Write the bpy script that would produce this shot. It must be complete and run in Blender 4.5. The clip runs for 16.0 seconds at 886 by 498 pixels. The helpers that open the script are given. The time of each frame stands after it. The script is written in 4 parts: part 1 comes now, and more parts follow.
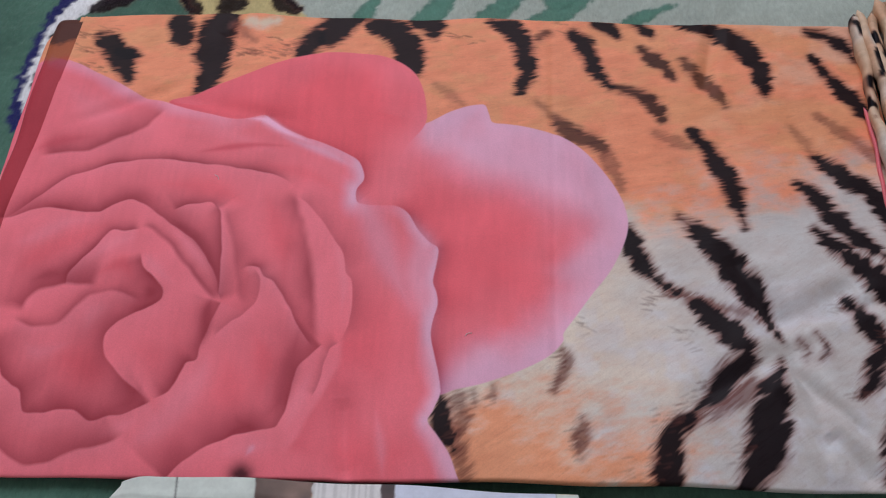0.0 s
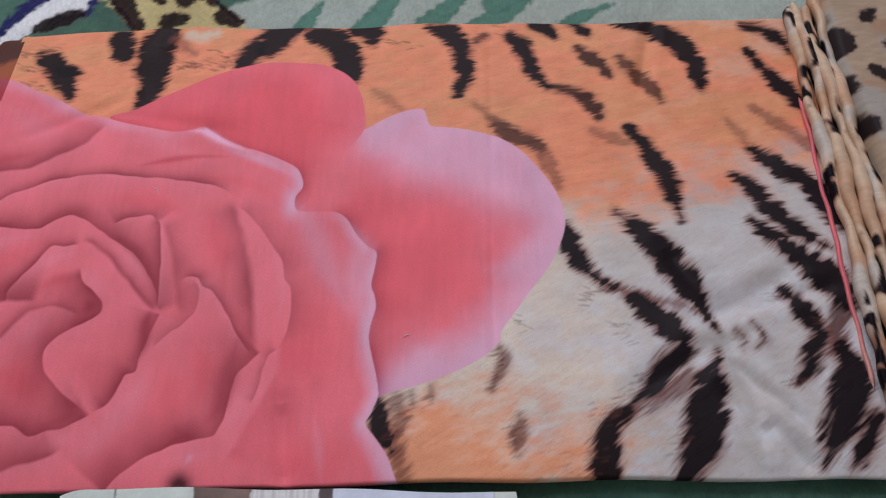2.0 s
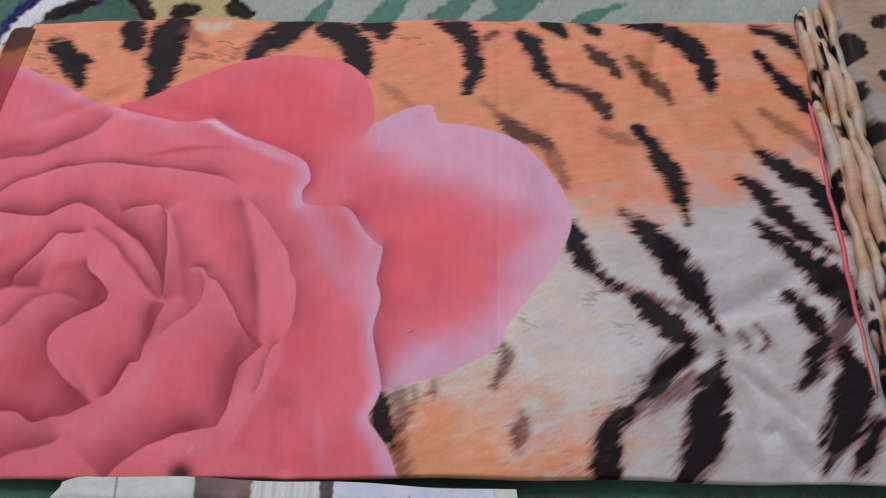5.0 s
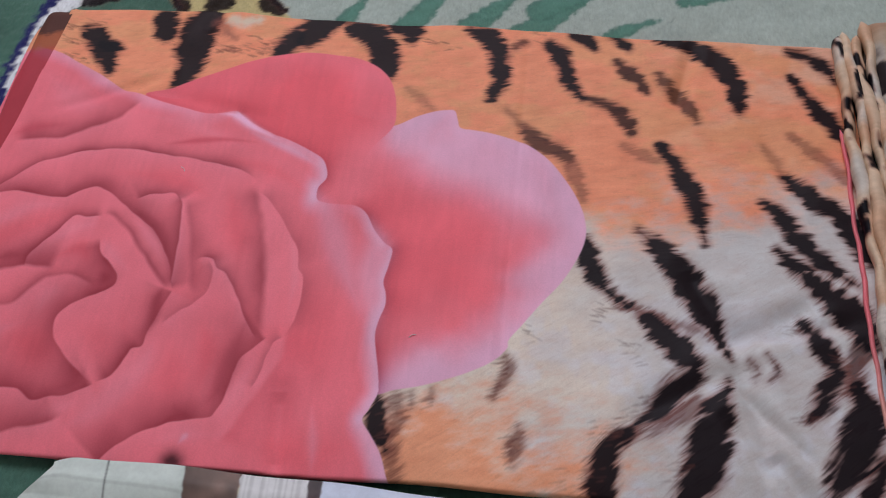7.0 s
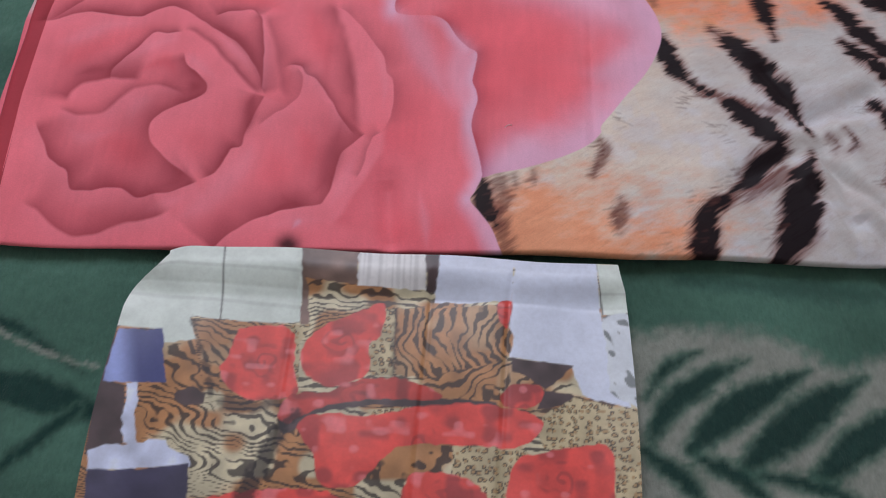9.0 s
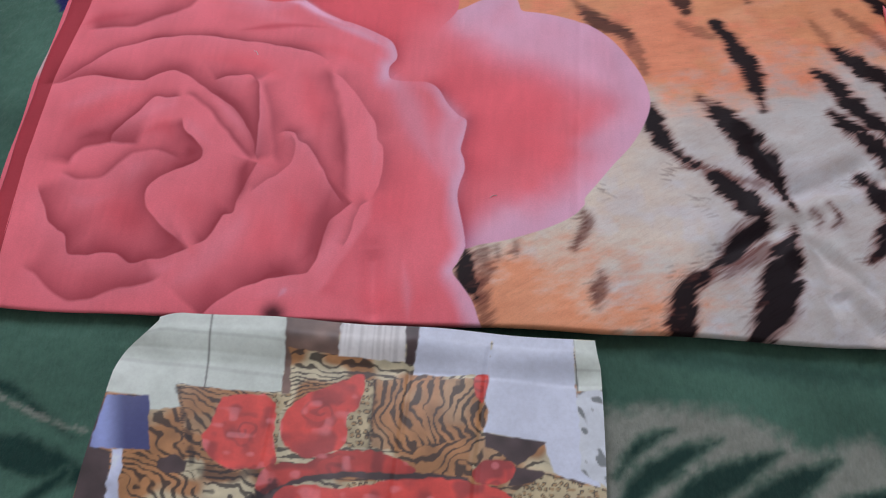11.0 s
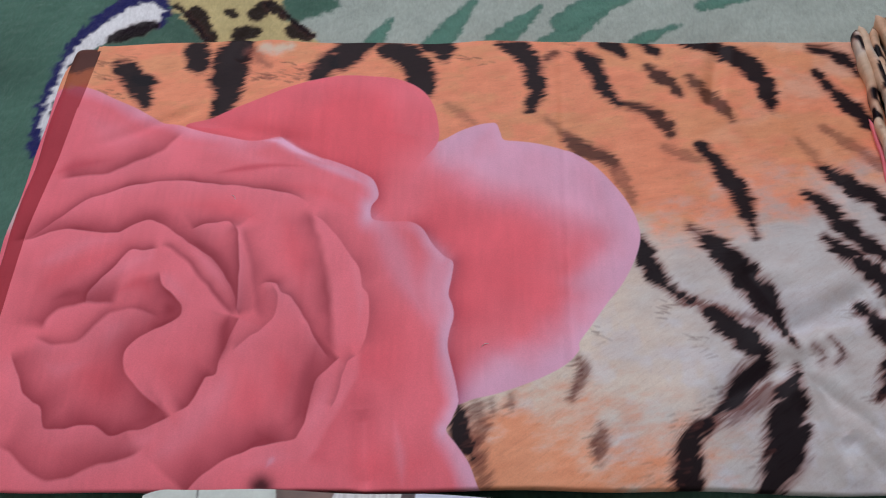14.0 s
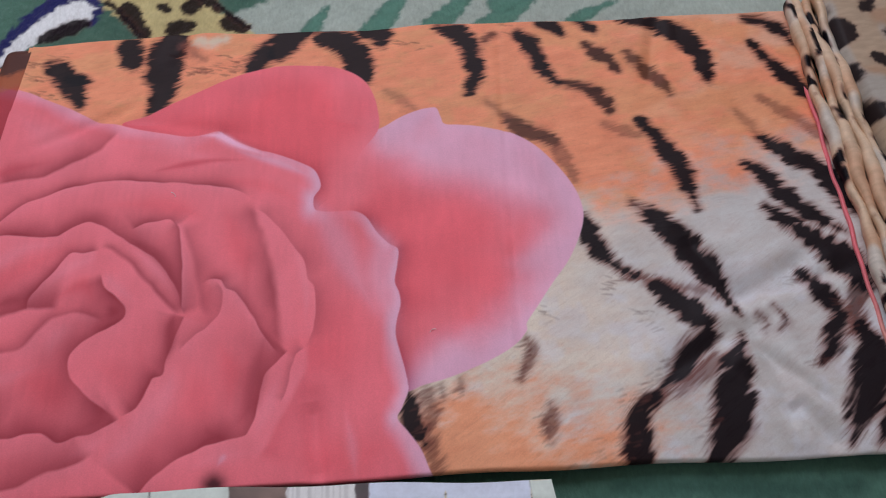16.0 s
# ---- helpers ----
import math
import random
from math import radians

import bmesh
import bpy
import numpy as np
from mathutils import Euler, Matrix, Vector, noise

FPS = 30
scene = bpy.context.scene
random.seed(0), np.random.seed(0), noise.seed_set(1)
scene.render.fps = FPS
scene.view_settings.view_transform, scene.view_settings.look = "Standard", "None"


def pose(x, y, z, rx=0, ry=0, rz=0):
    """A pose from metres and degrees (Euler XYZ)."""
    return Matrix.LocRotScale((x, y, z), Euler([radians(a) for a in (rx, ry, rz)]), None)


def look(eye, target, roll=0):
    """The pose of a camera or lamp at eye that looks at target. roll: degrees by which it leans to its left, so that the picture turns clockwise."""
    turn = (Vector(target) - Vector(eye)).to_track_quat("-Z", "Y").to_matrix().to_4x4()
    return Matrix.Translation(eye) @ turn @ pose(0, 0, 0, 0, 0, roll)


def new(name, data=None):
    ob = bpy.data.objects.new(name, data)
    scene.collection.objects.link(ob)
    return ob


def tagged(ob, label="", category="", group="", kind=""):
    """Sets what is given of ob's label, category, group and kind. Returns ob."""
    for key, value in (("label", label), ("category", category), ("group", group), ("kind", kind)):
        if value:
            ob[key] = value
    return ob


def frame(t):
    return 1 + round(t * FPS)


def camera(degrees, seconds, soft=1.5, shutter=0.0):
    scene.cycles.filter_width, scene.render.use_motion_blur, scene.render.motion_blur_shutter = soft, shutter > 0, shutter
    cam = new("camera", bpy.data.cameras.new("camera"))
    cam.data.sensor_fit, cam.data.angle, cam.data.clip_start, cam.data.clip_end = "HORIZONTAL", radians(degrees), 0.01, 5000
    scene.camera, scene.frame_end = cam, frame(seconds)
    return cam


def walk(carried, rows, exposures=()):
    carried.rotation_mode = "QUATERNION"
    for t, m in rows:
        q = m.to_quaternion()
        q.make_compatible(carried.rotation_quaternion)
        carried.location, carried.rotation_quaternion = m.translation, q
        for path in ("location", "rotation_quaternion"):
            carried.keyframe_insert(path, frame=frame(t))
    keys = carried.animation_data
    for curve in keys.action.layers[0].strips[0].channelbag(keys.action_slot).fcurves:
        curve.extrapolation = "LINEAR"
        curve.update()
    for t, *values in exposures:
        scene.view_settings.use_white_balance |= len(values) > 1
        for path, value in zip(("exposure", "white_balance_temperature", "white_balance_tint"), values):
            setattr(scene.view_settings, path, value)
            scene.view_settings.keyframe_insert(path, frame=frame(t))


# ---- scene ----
cam = camera(50, 16.0, soft=1.1)
PATH = [
    (0, (0.0316, -0.1827, 0.6471), (-0.0572, 0.8274, -1.0768), -3.96),
    (0.5, (0.0495, -0.1892, 0.6419), (-0.0363, 0.8257, -1.0793), -5.01),
    (1, (0.0625, -0.1887, 0.6406), (-0.0308, 0.8188, -1.0846), -5.98),
    (1.5, (0.0757, -0.1880, 0.6432), (-0.0048, 0.8400, -1.0705), -5.80),
    (2, (0.0771, -0.1918, 0.6413), (-0.0081, 0.8474, -1.0654), -5.78),
    (2.5, (0.0772, -0.1940, 0.6409), (-0.0028, 0.8325, -1.0737), -5.30),
    (3, (0.0777, -0.1938, 0.6426), (-0.0071, 0.8411, -1.0668), -5.60),
    (5.5, (0.0744, -0.1924, 0.6409), (-0.0206, 0.8405, -1.0691), -4.77),
    (6, (0.0731, -0.1923, 0.6393), (-0.0216, 0.8355, -1.0738), -4.84),
    (6.5, (0.0854, -0.1880, 0.6392), (-0.0336, 0.8480, -1.0675), -5.83),
    (7, (0.1017, -0.1920, 0.6305), (-0.0879, 0.8610, -1.0593), -5.40),
    (7.5, (0.0976, -0.1941, 0.6294), (-0.1117, 0.8468, -1.0655), -5.42),
    (8, (0.0437, -0.2138, 0.6354), (-0.0747, 0.8091, -1.0791), -4.02),
    (8.5, (0.0018, -0.2707, 0.6092), (-0.0405, 0.7317, -1.1209), -1.02),
    (8.7, (-0.0043, -0.2922, 0.5952), (-0.0537, 0.7300, -1.1232), -1.03),
    (9.2, (-0.0128, -0.3468, 0.5817), (-0.0513, 0.6594, -1.1460), -0.66),
    (9.8, (-0.0131, -0.3933, 0.5764), (-0.0536, 0.5922, -1.1632), -1.18),
    (10.4, (0.0006, -0.3858, 0.5830), (-0.0660, 0.5989, -1.1564), -2.10),
    (10.8, (0.0138, -0.3235, 0.5975), (-0.0800, 0.6737, -1.1337), -2.94),
    (11, (0.0281, -0.2884, 0.6193), (-0.0966, 0.7299, -1.0975), -3.77),
    (11.5, (0.0715, -0.2298, 0.6320), (-0.1305, 0.8729, -1.0243), -5.75),
    (12, (0.1249, -0.2049, 0.6112), (-0.1287, 0.8795, -1.0501), -9.08),
    (12.5, (0.1236, -0.1975, 0.6094), (-0.1046, 0.8931, -1.0514), -8.82),
    (13, (0.0552, -0.1982, 0.6301), (-0.0571, 0.8668, -1.0590), -6.20),
    (13.5, (0.0199, -0.2002, 0.6405), (-0.0716, 0.8672, -1.0484), -4.35),
    (14, (0.0243, -0.2082, 0.6419), (-0.0742, 0.8839, -1.0308), -4.98),
    (14.5, (0.0364, -0.2115, 0.6407), (-0.0381, 0.8859, -1.0296), -5.51),
    (15, (0.0413, -0.2080, 0.6401), (-0.0049, 0.8837, -1.0350), -5.30),
    (15.5, (0.0406, -0.2064, 0.6372), (0.0045, 0.8751, -1.0448), -5.31),
    (16, (0.0402, -0.2066, 0.6401), (0.0128, 0.8577, -1.0530), -4.80),
]
walk(cam, [(t, look(eye, target, roll)) for t, eye, target, roll in PATH])

# ---- daylight: sky outside, one large window in the far wall ----
world = bpy.data.worlds.new("sky")
scene.world = world
world.use_nodes = True
sky = world.node_tree.nodes.new("ShaderNodeTexSky")
sky.sky_type, sky.sun_disc = "NISHITA", False
sky.sun_elevation, sky.sun_rotation = radians(42), radians(200)
back = world.node_tree.nodes["Background"]
back.inputs["Strength"].default_value = 0.1
world.node_tree.links.new(sky.outputs["Color"], back.inputs["Color"])

sun = new("sun", bpy.data.lights.new("sun", "SUN"))
sun.data.energy, sun.data.angle, sun.data.color = 1.0, radians(12), (1.0, 0.96, 0.9)
sun.matrix_world = look((-1.0, -3.0, 3.0), (0, 0, 0))

window_light = new("window_light", bpy.data.lights.new("window_light", "AREA"))
window_light.data.shape, window_light.data.size, window_light.data.size_y = "RECTANGLE", 1.9, 1.35
window_light.data.energy, window_light.data.color = 52.5, (0.95, 0.945, 1.07)
window_light.matrix_world = look((-0.4, 1.93, 2.2), (-0.3, 0.0, 0.4))
scene.view_settings.exposure = 0.0


# ---- materials ----
def nodes_of(name):
    m = bpy.data.materials.new(name)
    m.use_nodes = True
    return m, m.node_tree.nodes, m.node_tree.links, m.node_tree.nodes["Principled BSDF"]


def noise_node(n, l, scale, detail=3.0, rough=0.6, stretch=None):
    tex = n.new("ShaderNodeTexNoise")
    tex.inputs["Scale"].default_value, tex.inputs["Detail"].default_value, tex.inputs["Roughness"].default_value = scale, detail, rough
    co = n.new("ShaderNodeTexCoord")
    if stretch:
        mp = n.new("ShaderNodeMapping")
        mp.inputs["Scale"].default_value = stretch
        l.new(co.outputs["Object"], mp.inputs["Vector"])
        l.new(mp.outputs["Vector"], tex.inputs["Vector"])
    else:
        l.new(co.outputs["Object"], tex.inputs["Vector"])
    return tex


def printed(name, rough, gloss, grain, low, bump_scale, bump, sheen=0.0, stretch=None, sheen_tint=(1, 1, 1, 1), amount=(0.92, 1.06)):
    """A printed textile or paper: the dyed motif of the mesh, mottled at two scales, with a fine relief."""
    m, n, l, b = nodes_of(name)
    dye = n.new("ShaderNodeAttribute")
    dye.attribute_name = "dye"
    fine, broad = noise_node(n, l, grain, 2.0, 0.6, stretch), noise_node(n, l, low, 3.0)
    mix = n.new("ShaderNodeMath")
    mix.operation = "ADD"
    l.new(fine.outputs["Fac"], mix.inputs[0])
    l.new(broad.outputs["Fac"], mix.inputs[1])
    rng = n.new("ShaderNodeMapRange")
    rng.inputs["From Min"].default_value, rng.inputs["From Max"].default_value = 0.7, 1.3
    rng.inputs["To Min"].default_value, rng.inputs["To Max"].default_value = amount
    l.new(mix.outputs[0], rng.inputs["Value"])
    mul = n.new("ShaderNodeVectorMath")
    mul.operation = "SCALE"
    l.new(dye.outputs["Color"], mul.inputs[0])
    l.new(rng.outputs["Result"], mul.inputs["Scale"])
    l.new(mul.outputs["Vector"], b.inputs["Base Color"])
    rel = noise_node(n, l, bump_scale, 3.0, 0.65, stretch)
    bp = n.new("ShaderNodeBump")
    bp.inputs["Strength"].default_value, bp.inputs["Distance"].default_value = bump, 0.001
    l.new(rel.outputs["Fac"], bp.inputs["Height"])
    l.new(bp.outputs["Normal"], b.inputs["Normal"])
    b.inputs["Roughness"].default_value, b.inputs["Specular IOR Level"].default_value = rough, gloss
    b.inputs["Sheen Weight"].default_value, b.inputs["Sheen Roughness"].default_value = sheen, 0.4
    b.inputs["Sheen Tint"].default_value = sheen_tint
    return m


def plain(name, colour, rough=0.8, scale=8.0, vary=0.06):
    m, n, l, b = nodes_of(name)
    tex = noise_node(n, l, scale, 4.0)
    ramp = n.new("ShaderNodeValToRGB")
    for e, k in zip(ramp.color_ramp.elements, (1 - vary, 1 + vary)):
        e.color = (*(min(1.0, c * k) for c in colour), 1)
    l.new(tex.outputs["Fac"], ramp.inputs["Fac"])
    l.new(ramp.outputs["Color"], b.inputs["Base Color"])
    b.inputs["Roughness"].default_value = rough
    return m


COTTON = printed("printed_satin_cotton", 0.5, 0.1, 900, 25, 1400, 0.12)
CARD = printed("printed_card", 0.38, 0.5, 300, 20, 60, 0.12)
PLUSH = printed("plush_pile", 0.95, 0.1, 420, 22, 520, 0.9, sheen=0.35, stretch=(1.0, 0.45, 1.0), amount=(0.86, 1.13))
WALL = plain("wall_paint", (0.74, 0.72, 0.68))
CEILING = plain("ceiling_paint", (0.8, 0.8, 0.78))
FLOOR = plain("floor_laminate", (0.3, 0.2, 0.12), 0.5)
FRAME = plain("window_paint", (0.8, 0.8, 0.8), 0.4)


# ---- dyes and the drawing of printed motifs; lengths in millimetres ----
def dye(r, g, b, gain=1.3):
    return np.array([min(0.9, gain * ((c / 255 + 0.055) / 1.055) ** 2.4) for c in (r, g, b)])


MID, RED, DEEP, DARK = dye(229, 108, 120), dye(224, 91, 102), dye(196, 74, 88), dye(146, 54, 66)
ROSEL, LILAC = dye(231, 127, 141), dye(210, 160, 184)
BLACK, BROWN = dye(15, 11, 17), dye(116, 66, 58)
GREY, CREAM, NAVY, WHITE, BEIGE = dye(122, 127, 119), dye(150, 161, 153), dye(34, 36, 84), dye(205, 208, 210), dye(176, 164, 118)
GREEN, DARKGREEN, LEAFGREEN = dye(64, 94, 82), dye(20, 46, 43), dye(82, 122, 108)


def soft(a, b, v):
    k = np.clip((v - a) / (b - a), 0, 1)
    return k * k * (3 - 2 * k)


LATTICE = np.random.RandomState(7).rand(256, 256)


def fuzz(x, y, seed=0):
    """Smooth noise of period one, from 0 to 1."""
    x, y = x + seed * 17.3, y + seed * 9.1
    i, j = np.floor(x).astype(int), np.floor(y).astype(int)
    f, g = x - i, y - j
    f, g = f * f * (3 - 2 * f), g * g * (3 - 2 * g)
    at = lambda a, b: LATTICE[a % 256, b % 256]
    return (at(i, j) * (1 - f) + at(i + 1, j) * f) * (1 - g) + (at(i, j + 1) * (1 - f) + at(i + 1, j + 1) * f) * g


def smooth_ring(pts, closed=True, steps=6):
    p = np.array(pts, float)
    n = len(p)
    out = []
    for i in range(n if closed else n - 1):
        at = (lambda k: p[k % n]) if closed else (lambda k: p[min(max(k, 0), n - 1)])
        a, b, c, d = at(i - 1), at(i), at(i + 1), at(i + 2)
        for s in range(steps):
            u = s / steps
            out.append(0.5 * (2 * b + (c - a) * u + (2 * a - 5 * b + 4 * c - d) * u * u + (3 * b - a - 3 * c + d) * u ** 3))
    if not closed:
        out.append(p[-1])
    return np.array(out)


class Print:
    """A dyed pattern over points x, y of a flat cloth."""

    def __init__(self, x, y, ground):
        self.x, self.y = x, y
        self.c = np.array(ground, float) * np.ones((*x.shape, 1))
        self.rose = np.zeros(x.shape)

    def window(self, p, pad):
        m = (self.x > p[:, 0].min() - pad) & (self.x < p[:, 0].max() + pad) & (self.y > p[:, 1].min() - pad) & (self.y < p[:, 1].max() + pad)
        return np.nonzero(m)

    def lay(self, w, mask, colour):
        self.c[w] += (colour - self.c[w]) * mask[:, None]

    def line(self, pts, pad=10.0):
        """The points near a brush line, and how far each is from its rim (negative inside)."""
        p = smooth_ring(pts, False, 4)
        w = self.window(p, pad + p[:, 2].max())
        x, y = self.x[w], self.y[w]
        best = np.full(x.shape, 1e9)
        for a, b in zip(p[:-1], p[1:]):
            dx, dy = b[0] - a[0], b[1] - a[1]
            k = np.clip(((x - a[0]) * dx + (y - a[1]) * dy) / (dx * dx + dy * dy + 1e-9), 0, 1)
            best = np.minimum(best, np.hypot(x - a[0] - k * dx, y - a[1] - k * dy) - (a[2] + (b[2] - a[2]) * k))
        return w, x, y, best

    def ring(self, pts, pad, steps=6):
        p = smooth_ring(pts, True, steps)
        w = self.window(p, pad)
        x, y = self.x[w], self.y[w]
        best, inside = np.full(x.shape, 1e9), np.zeros(x.shape, bool)
        nx, ny = np.zeros(x.shape), np.zeros(x.shape)
        for a, b in zip(p, np.roll(p, -1, 0)):
            dx, dy = b[0] - a[0], b[1] - a[1]
            k = np.clip(((x - a[0]) * dx + (y - a[1]) * dy) / (dx * dx + dy * dy + 1e-9), 0, 1)
            ex, ey = x - a[0] - k * dx, y - a[1] - k * dy
            near = np.hypot(ex, ey)
            closer = near < best
            best, nx, ny = np.where(closer, near, best), np.where(closer, ex, nx), np.where(closer, ey, ny)
            if abs(dy) > 1e-9:
                inside ^= ((a[1] > y) != (b[1] > y)) & (x < a[0] + (y - a[1]) / dy * dx)
        turn = np.where(inside, -1, 1) / np.maximum(best, 1e-6)
        self.out = (nx * turn, ny * turn)
        return w, x, y, np.where(inside, -best, best)

    def stripe(self, pts, a=1.0):
        """One tiger stripe: a dark core whose rim breaks up into hairs along the lie of the fur, with a brown fringe."""
        wide = max(q[2] for q in pts)
        ink = BLACK if a > 0.6 else BLACK * 0.4 + BROWN * 0.6
        w, x, y, d = self.line(pts, 20.0)
        bend = (fuzz(x / 26, y / 26, 9) - 0.5) * 7
        over = np.where(y > 182, y - x * 0.16, (y - x * 0.75) * 0.8) + bend
        hair = 0.6 * fuzz(x / 11, over / 1.5, 1) + 0.4 * fuzz(x / 6, over / 0.9, 2)
        lock = fuzz(x / 14, over / 4.5, 10)
        reach = min(1.0, 0.3 + wide / 12)
        e = d + ((hair - 0.5) * 8.0 + (lock - 0.5) * 7.0) * reach + np.where(y > 182, -0.7, 0.5) + (fuzz(x / 10, y / 8, 22) - 0.5) * 2.0
        # a few long hairs that stand clear of the rim, a brown fringe, the core
        stray = soft(0.66, 0.84, fuzz(x / 9, over / 0.9, 27)) * soft(7.0 * reach, 0.0, d)
        self.lay(w, stray * 0.55 * a * soft(0.08, 0.2, self.c[w].mean(-1)), BLACK * 0.5 + BROWN * 0.5)
        fresh = soft(0.08, 0.2, self.c[w].mean(-1))
        self.lay(w, soft(5.5, -2.5, 0.6 * e + 0.4 * d - 0.8) * 0.7 * a * fresh, BROWN)
        self.lay(w, soft(2.2, -2.8, e) * a * 0.97 * (1.0 if a > 0.6 else fresh), ink)

    def tuft(self, pts, n, a):
        """Loose printed hairs between two places."""
        p, r = np.array(pts, float), random.Random(int(pts[0][0] * 7 + pts[0][1]))
        way = p[1, :2] - p[0, :2]
        for i in range(n):
            q = p[0, :2] + way * r.random() + np.array([r.gauss(0, 1), r.gauss(0, 1)]) * p[:, 2].mean() * 0.7
            turn, far = math.atan2(-0.34 if q[1] < 110 else 0.22, -1) + r.gauss(0, 0.16), r.uniform(3, 9)
            e = q + far * np.array([math.cos(turn), math.sin(turn)])
            mid = (q + e) / 2 + np.array([r.gauss(0, 0.2), r.gauss(0, 0.2)])
            w, x, y, d = self.line([(*q, 0.7), (*mid, 0.6), (*e, 0.1)], 3.0)
            self.lay(w, soft(0.9, -0.7, d) * 0.65 * a * r.uniform(0.4, 1.0), BLACK * 0.4 + BROWN * 0.6)

    def tone(self, pts, colour, a):
        """A soft shade of ink within the printed rose."""
        big = max(q[2] for q in pts)
        pts = [(*q[:2], -0.2 * q[2]) if k in (0, len(pts) - 1) else q for k, q in enumerate(pts)]
        w, x, y, d = self.line(pts, big * 2.0)
        self.lay(w, np.exp(-(np.maximum(d + big * 0.9, 0) / (big * 0.95)) ** 2) * a * self.rose[w], colour)

    def crease(self, pts, side, a, wide, pale, rim, ink=None, ends=(0.12, 0.12), crisp=0.7):
        """The printed edge of a petal: ink that deepens towards it on one side, a pale lip on the other."""
        p = smooth_ring(pts, False, 4)
        w = self.window(p, 3 * max(wide, rim))
        x, y = self.x[w], self.y[w]
        x, y = x + (fuzz(x / 9, y / 9, 44) - 0.5) * 1.6, y + (fuzz(x / 9, y / 9, 45) - 0.5) * 1.6
        best, turn, way = np.full(x.shape, 1e9), np.zeros(x.shape), np.zeros(x.shape)
        run = np.concatenate([[0], np.cumsum(np.hypot(*np.diff(p[:, :2], axis=0).T))])
        for n, (q, e) in enumerate(zip(p[:-1], p[1:])):
            dx, dy = e[0] - q[0], e[1] - q[1]
            far2 = dx * dx + dy * dy + 1e-9
            k = np.clip(((x - q[0]) * dx + (y - q[1]) * dy) / far2, 0, 1)
            ex, ey = x - q[0] - k * dx, y - q[1] - k * dy
            near = np.hypot(ex, ey)
            closer = near < best
            best = np.where(closer, near, best)
            turn = np.where(closer, (dx * ey - dy * ex) / math.sqrt(far2), turn)
            way = np.where(closer, (run[n] + k * (run[n + 1] - run[n])) / run[-1], way)
        fade = soft(0, ends[0], way) * soft(1, 1 - ends[1], way) * self.rose[w]
        d = np.where(turn * side > 0, best, -best)
        blot = 0.75 + 0.5 * fuzz(x / 17, y / 17, 46)
        shade = 1.15 * a * fade * blot * np.exp(-(np.maximum(d, 0) / wide) ** 1.15) * soft(-crisp, crisp, d)
        self.lay(w, np.clip(shade, 0, 1), DARK if ink is None else ink)
        self.lay(w, 0.85 * pale * fade * blot * np.exp(-np.maximum(-d, 0) / rim) * soft(crisp, -crisp, d), ROSEL)

    def petal(self, pts, body, edge, deep, rim=10, shade=6, s=(0, 1), wide=0):
        """One printed petal: a pale rim on the side s, a dark crease in the ink behind that rim."""
        w, x, y, d = self.ring(pts, shade * 4)
        face = np.clip(self.out[0] * s[0] + self.out[1] * s[1], 0, 1)
        blot = (fuzz(x / 26, y / 30, 3) - 0.5) * 0.8 + (fuzz(x / 70, y / 50, 4) - 0.5) * 0.6 + (fuzz(x / 9, y / 11, 23) - 0.5) * 0.25
        k = np.exp(-np.maximum(d, 0) / shade) * self.rose[w] * (d > 0) * (0.1 + 0.88 * face) * (1 + blot * 0.4)
        self.c[w] *= 1 - np.clip(k, 0, 0.9)[:, None] * np.array([0.42, 0.66, 0.58])
        q = np.clip(-d, 0, None)
        pale = soft(1.0, 0.0, q / rim * 0.6 + blot * 0.5) * (1.0 if wide else 0.2 + 0.8 * face)
        far = soft(1.0, 3.4, q / rim + blot * 1.4)[:, None] * 0.75
        col = body + (deep - body) * far
        col = col + (edge - col) * pale[:, None]
        self.lay(w, soft(0.6, -0.6, d), col)
        self.rose[w] = np.maximum(self.rose[w], soft(0.5, -0.5, d))

    def area(self, pts, colour, blur=2.5):
        w, x, y, d = self.ring(pts, 12)
        d = d + (fuzz(x / 5, y / 5, 5) - 0.5) * 7 + (fuzz(x / 1.8, y / 1.8, 6) - 0.5) * 3
        self.lay(w, soft(blur, -blur, d), colour)

    def brush(self, pts, colour, a, blur):
        w, x, y, d = self.line(pts)
        d = d + (fuzz(x / 4, y / 4, 7) - 0.5) * 3.5 + (fuzz(x / 1.8, y / 1.8, 8) - 0.5) * 2
        self.lay(w, soft(blur, -blur, d) * a, colour)
        return w, d

    def leaf(self, pts):
        w, d = self.brush(pts, GREEN * 0.8, 0.85, 3.5)
        self.lay(w, soft(-1.0, -7.0, d) * 0.85, DARKGREEN)

    def tleaf(self, pts):
        w, d = self.brush(pts, LEAFGREEN * 0.8, 0.95, 1.6)
        self.lay(w, soft(-1.0, -5.0, d) * 0.8, LEAFGREEN)

    def vein(self, pts, colour):
        self.brush(pts, colour, 0.8, 1.5)

    def spots(self, pts, a=0.95):
        self.brush(pts, BROWN, 0.5 * a, 3.5)
        self.brush(pts, BLACK, a, 1.4)

    def shadowline(self, pts):
        self.brush(pts, BLACK * 2, 0.8, 2.0)

